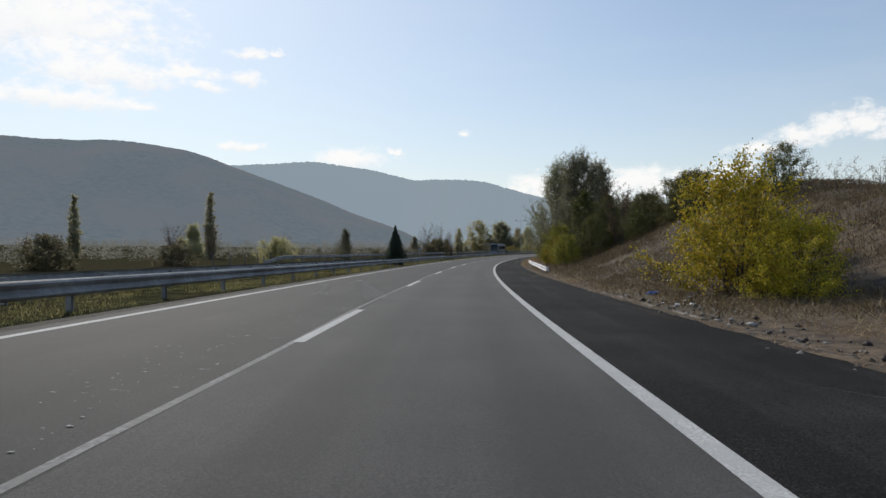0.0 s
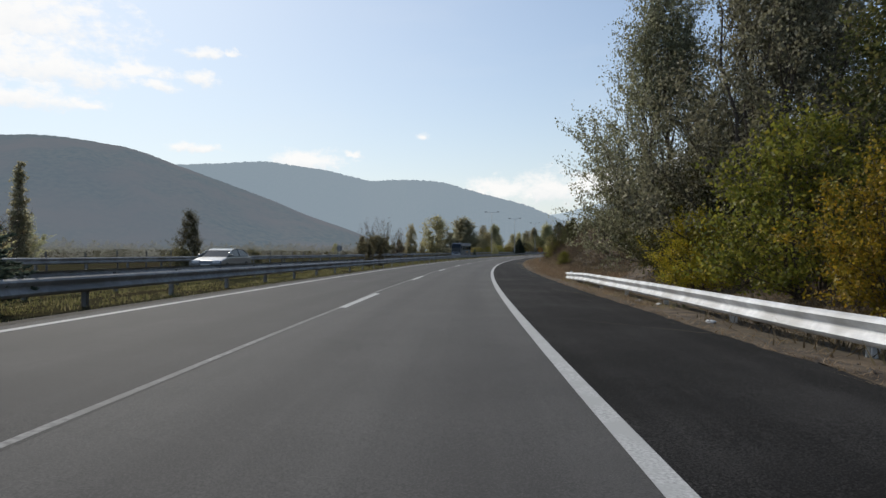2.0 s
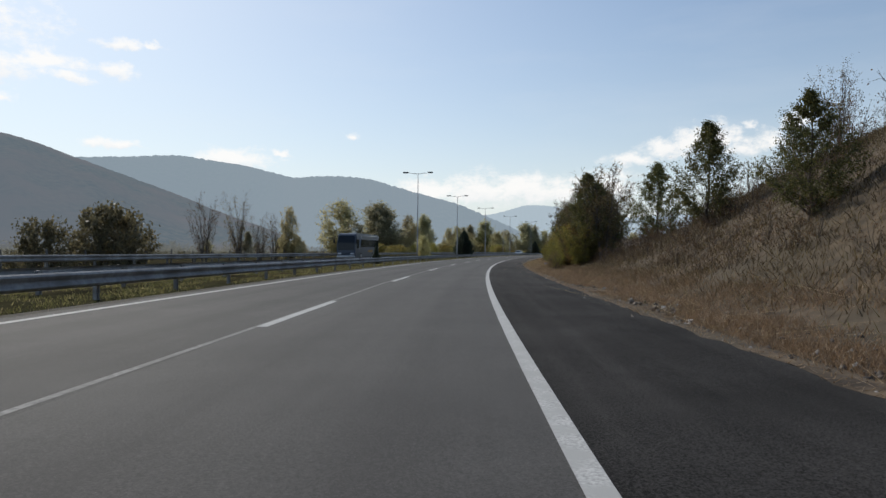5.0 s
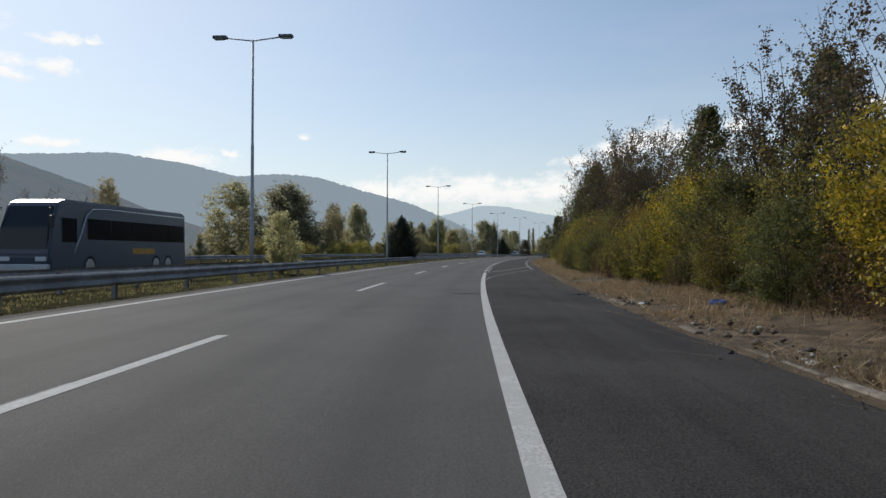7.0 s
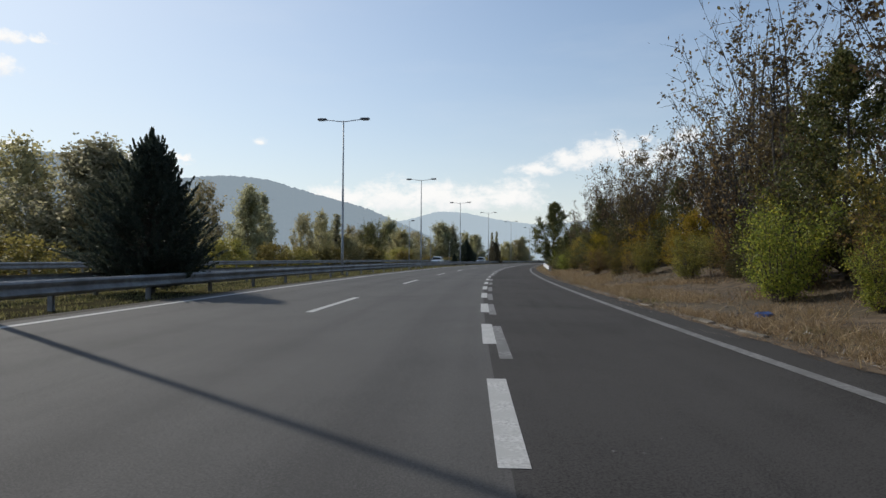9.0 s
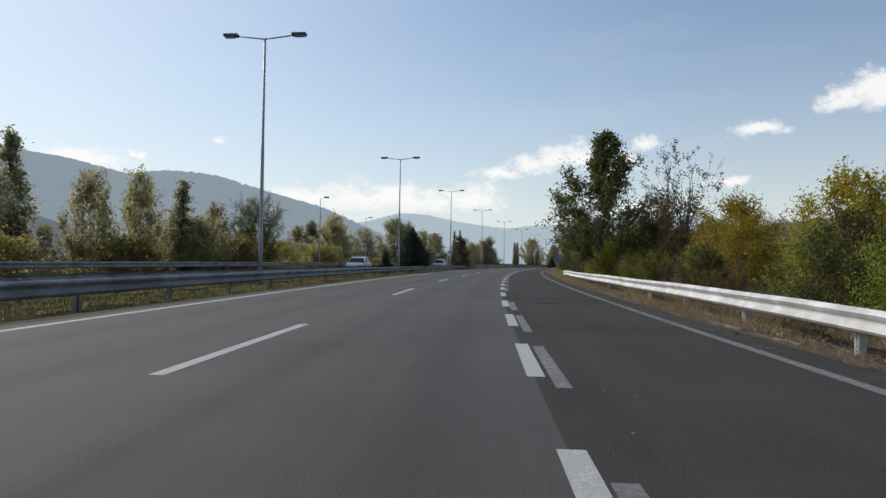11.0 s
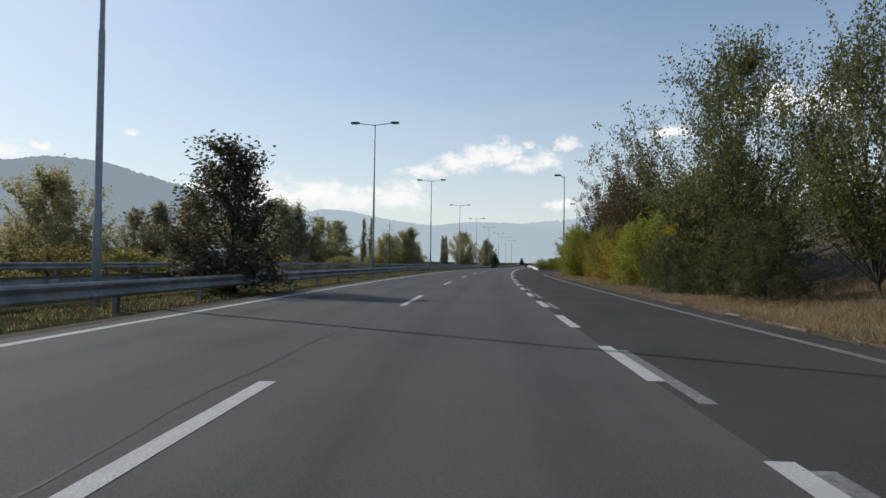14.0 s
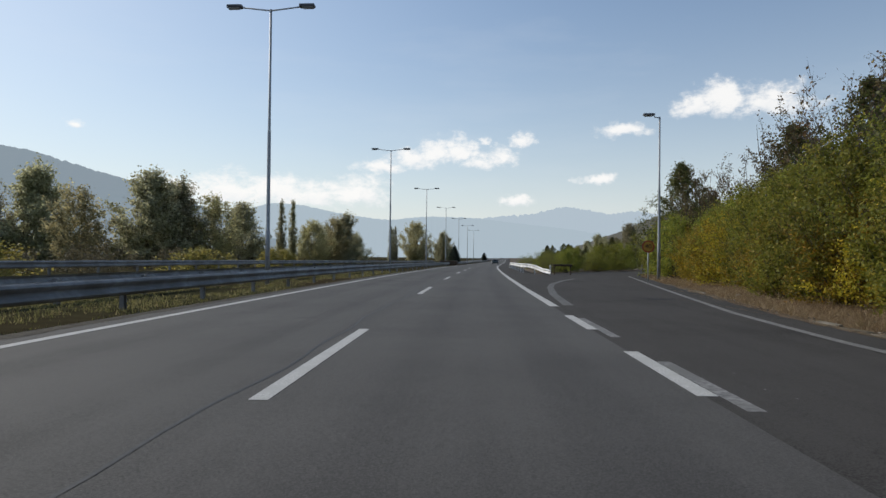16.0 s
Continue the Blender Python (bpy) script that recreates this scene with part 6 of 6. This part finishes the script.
C_SILVER, C_ICE, C_DARK, C_WHITE = paint("silver_paint", (0.24, 0.26, 0.29)), paint("pale_blue_paint", (0.40, 0.46, 0.52)), paint("dark_green_paint", (0.03, 0.045, 0.045)), paint("white_paint", (0.72, 0.73, 0.73))
car(on_road(90.5, -11.9), paint("grey_metallic_paint", (0.16, 0.165, 0.17)), "dark-windowed grey saloon car on the opposite carriageway", 1.36, 4.5)
car(on_road(351, -12.0), C_ICE, "pale blue small hatchback on the opposite carriageway", 1.48, 3.8)
car(on_road(399.3, -12.2), C_SILVER, "silver family car on the opposite carriageway", 1.62, 4.4)
car(on_road(606, 1.9, True), C_DARK, "dark car far ahead in the driving lane", 1.45, 4.3)


def bus(m):
    top = empty("coach", "dark slate blue touring coach with tinted windows", "coach", m=m)
    col = mat("slate_paint", (0.055, 0.072, 0.098), 0.35, 0.1, 0.5)
    silver = paint("silver_line", (0.5, 0.52, 0.54))
    bm = bmesh.new()
    side_slab(bm, [(-6.1, 0.35), (-6.2, 1.0), (-6.05, 2.2), (-5.6, 3.35), (-5.1, 3.55), (5.9, 3.55), (6.1, 3.4), (6.15, 0.45), (6.0, 0.32)], 1.26, 0.05, 2.6)
    bmesh.ops.bevel(bm, geom=bm.edges[:], offset=0.09, segments=3, affect="EDGES")
    part("body", bm, col, top)
    bm = bmesh.new()
    side_slab(bm, [(-6.205, 1.25), (-6.09, 2.25), (-5.70, 3.2), (-5.4, 3.2), (-5.6, 1.25)], 1.15, 0.06, 2.0)
    bmesh.ops.bevel(bm, geom=bm.edges[:], offset=0.04, segments=2, affect="EDGES")
    part("windscreen", bm, M_CARGLASS, top)
    for a in (1, -1):
        for y0, y1 in ((-3.6, -1.75), (-1.7, 0.15), (0.2, 2.05), (2.1, 3.95), (4.0, 5.85)):
            part("side_window", box(bmesh.new(), a * 1.262 - 0.012, y0, 1.75, a * 1.262 + 0.012, y1, 2.75, 0.01), M_CARGLASS, top)
        part("front_side_window", box(bmesh.new(), a * 1.262 - 0.012, -5.4, 1.6, a * 1.262 + 0.012, -4.4, 2.7, 0.01), M_CARGLASS, top)
        bm = bmesh.new()
        pts = [(a * 1.275, -4.6, 1.1), (a * 1.275, -4.1, 2.0), (a * 1.27, -3.7, 2.9), (a * 1.245, -3.2, 3.2), (a * 1.235, -2.0, 3.27), (a * 1.235, 6.0, 3.27)]
        tube(bm, pts, [0.035] * 6, 6)
        part("silver_line", bm, silver, top, "thin silver curved trim line")
        for y in (-3.4, 2.6, 3.95):
            wheel(top, a * 1.12, y, 0.5, 0.28, a)
        part("headlight", box(bmesh.new(), a * 0.85 - 0.25, -6.24, 0.75, a * 0.85 + 0.25, -6.1, 0.95, 0.03), M_HEADLIGHT, top)
        bm = bmesh.new()
        tube(bm, [(a * 1.1, -6.0, 3.1), (a * 1.45, -6.35, 3.05), (a * 1.5, -6.4, 2.7)], [0.03, 0.03, 0.03], 6)
        box(bm, a * 1.5 - 0.1, -6.46, 2.2, a * 1.5 + 0.1, -6.34, 2.75, 0.03)
        part("mirror", bm, M_DARKTRIM, top)
    part("bumper", box(bmesh.new(), -1.2, -6.27, 0.33, 1.2, -6.05, 0.62, 0.04), silver, top)
    part("lettering", box(bmesh.new(), 1.266, 0.2, 1.05, 1.28, 2.4, 1.35), M_SIGN_YELLOW, top, "orange lettering too blurred to read")
    return top


bus(here(215.6, -15.4, 0.005, 0, 0.95))


# ---- the exit: barrier, fallen board, block in the median opening ----
guardrail(472, 520, lambda s: 5.6 + max(0, 480 - s) * 0.22, -1, M_WHITE_RAIL, "white guardrail at the nose of the exit", droop=0.45, sag=0.05)
M_RUST = noise_mat("rusty_brown", (0.05, 0.035, 0.022), (0.11, 0.075, 0.05), 5, 0.9, bump=0.3)


def low_board():
    top = empty("board", "dark weathered low board on short legs by the exit", "board", m=here(473, 8.2, 0.0, 6, 0.62))
    part("top", box(bmesh.new(), -1.25, -0.25, 1.05, 1.25, 0.25, 1.3, 0.03), M_RUST, top)
    for x in (-1.0, 1.0):
        part("leg", box(bmesh.new(), x - 0.05, -0.1, -0.3, x + 0.05, 0.1, 1.05, 0.01), M_RUST, top)


low_board()


def median_block():
    top = empty("barrier", "rusty steel crash cushion closing the median opening", "barrier", m=here(552, -5.9))
    part("frame", box(bmesh.new(), -2.2, -1.4, 0.0, 1.2, 1.4, 0.95, 0.05), M_RUST, top)
    for z in (0.3, 0.65):
        part("rail", box(bmesh.new(), -2.25, -1.5, z - 0.1, 1.25, -1.4, z + 0.1, 0.03), M_RUST, top)


median_block()
island = []
for k in range(230):
    s = rnd.uniform(479, 560)
    hi = min(lerp_table(EDGE, s) - 7.6, 30.0)
    if hi > 7.2:
        island.append((s, rnd.uniform(7.2, hi), rnd.uniform(0.22, 0.5)))
scatter("island_scrub", "green and brown scrub on the island beside the exit ramp", "green_bush", island, 4, 9)
for k, (s, l) in enumerate(((482, 9.6), (488, 10.8), (494, 12.0), (491, 14.0), (496, 16.5), (500, 18.5))):
    plant("green_bush", s, l, 0.5 + 0.05 * k, 60 * k)
for k in range(44):
    s = rnd.uniform(600, 780)
    plant(rnd.choice(["dark_tree", "dark_bush", "dark_tree", "dark_bush"]), s, 20 + rnd.uniform(0, 30), rnd.uniform(0.5, 0.8), rnd.uniform(0, 360))
for k in range(50):
    s = rnd.uniform(590, 780)
    plant(rnd.choice(["dark_tree", "grey_tree", "dark_tree"]), s, rnd.uniform(26, 80), rnd.uniform(0.6, 0.95), rnd.uniform(0, 360))
for k in range(60):
    s = rnd.uniform(520, 720)
    plant(rnd.choice(["dark_tree", "grey_tree", "dark_tree", "dark_bush"]), s, rnd.uniform(34, 90), rnd.uniform(0.6, 1.0), rnd.uniform(0, 360))
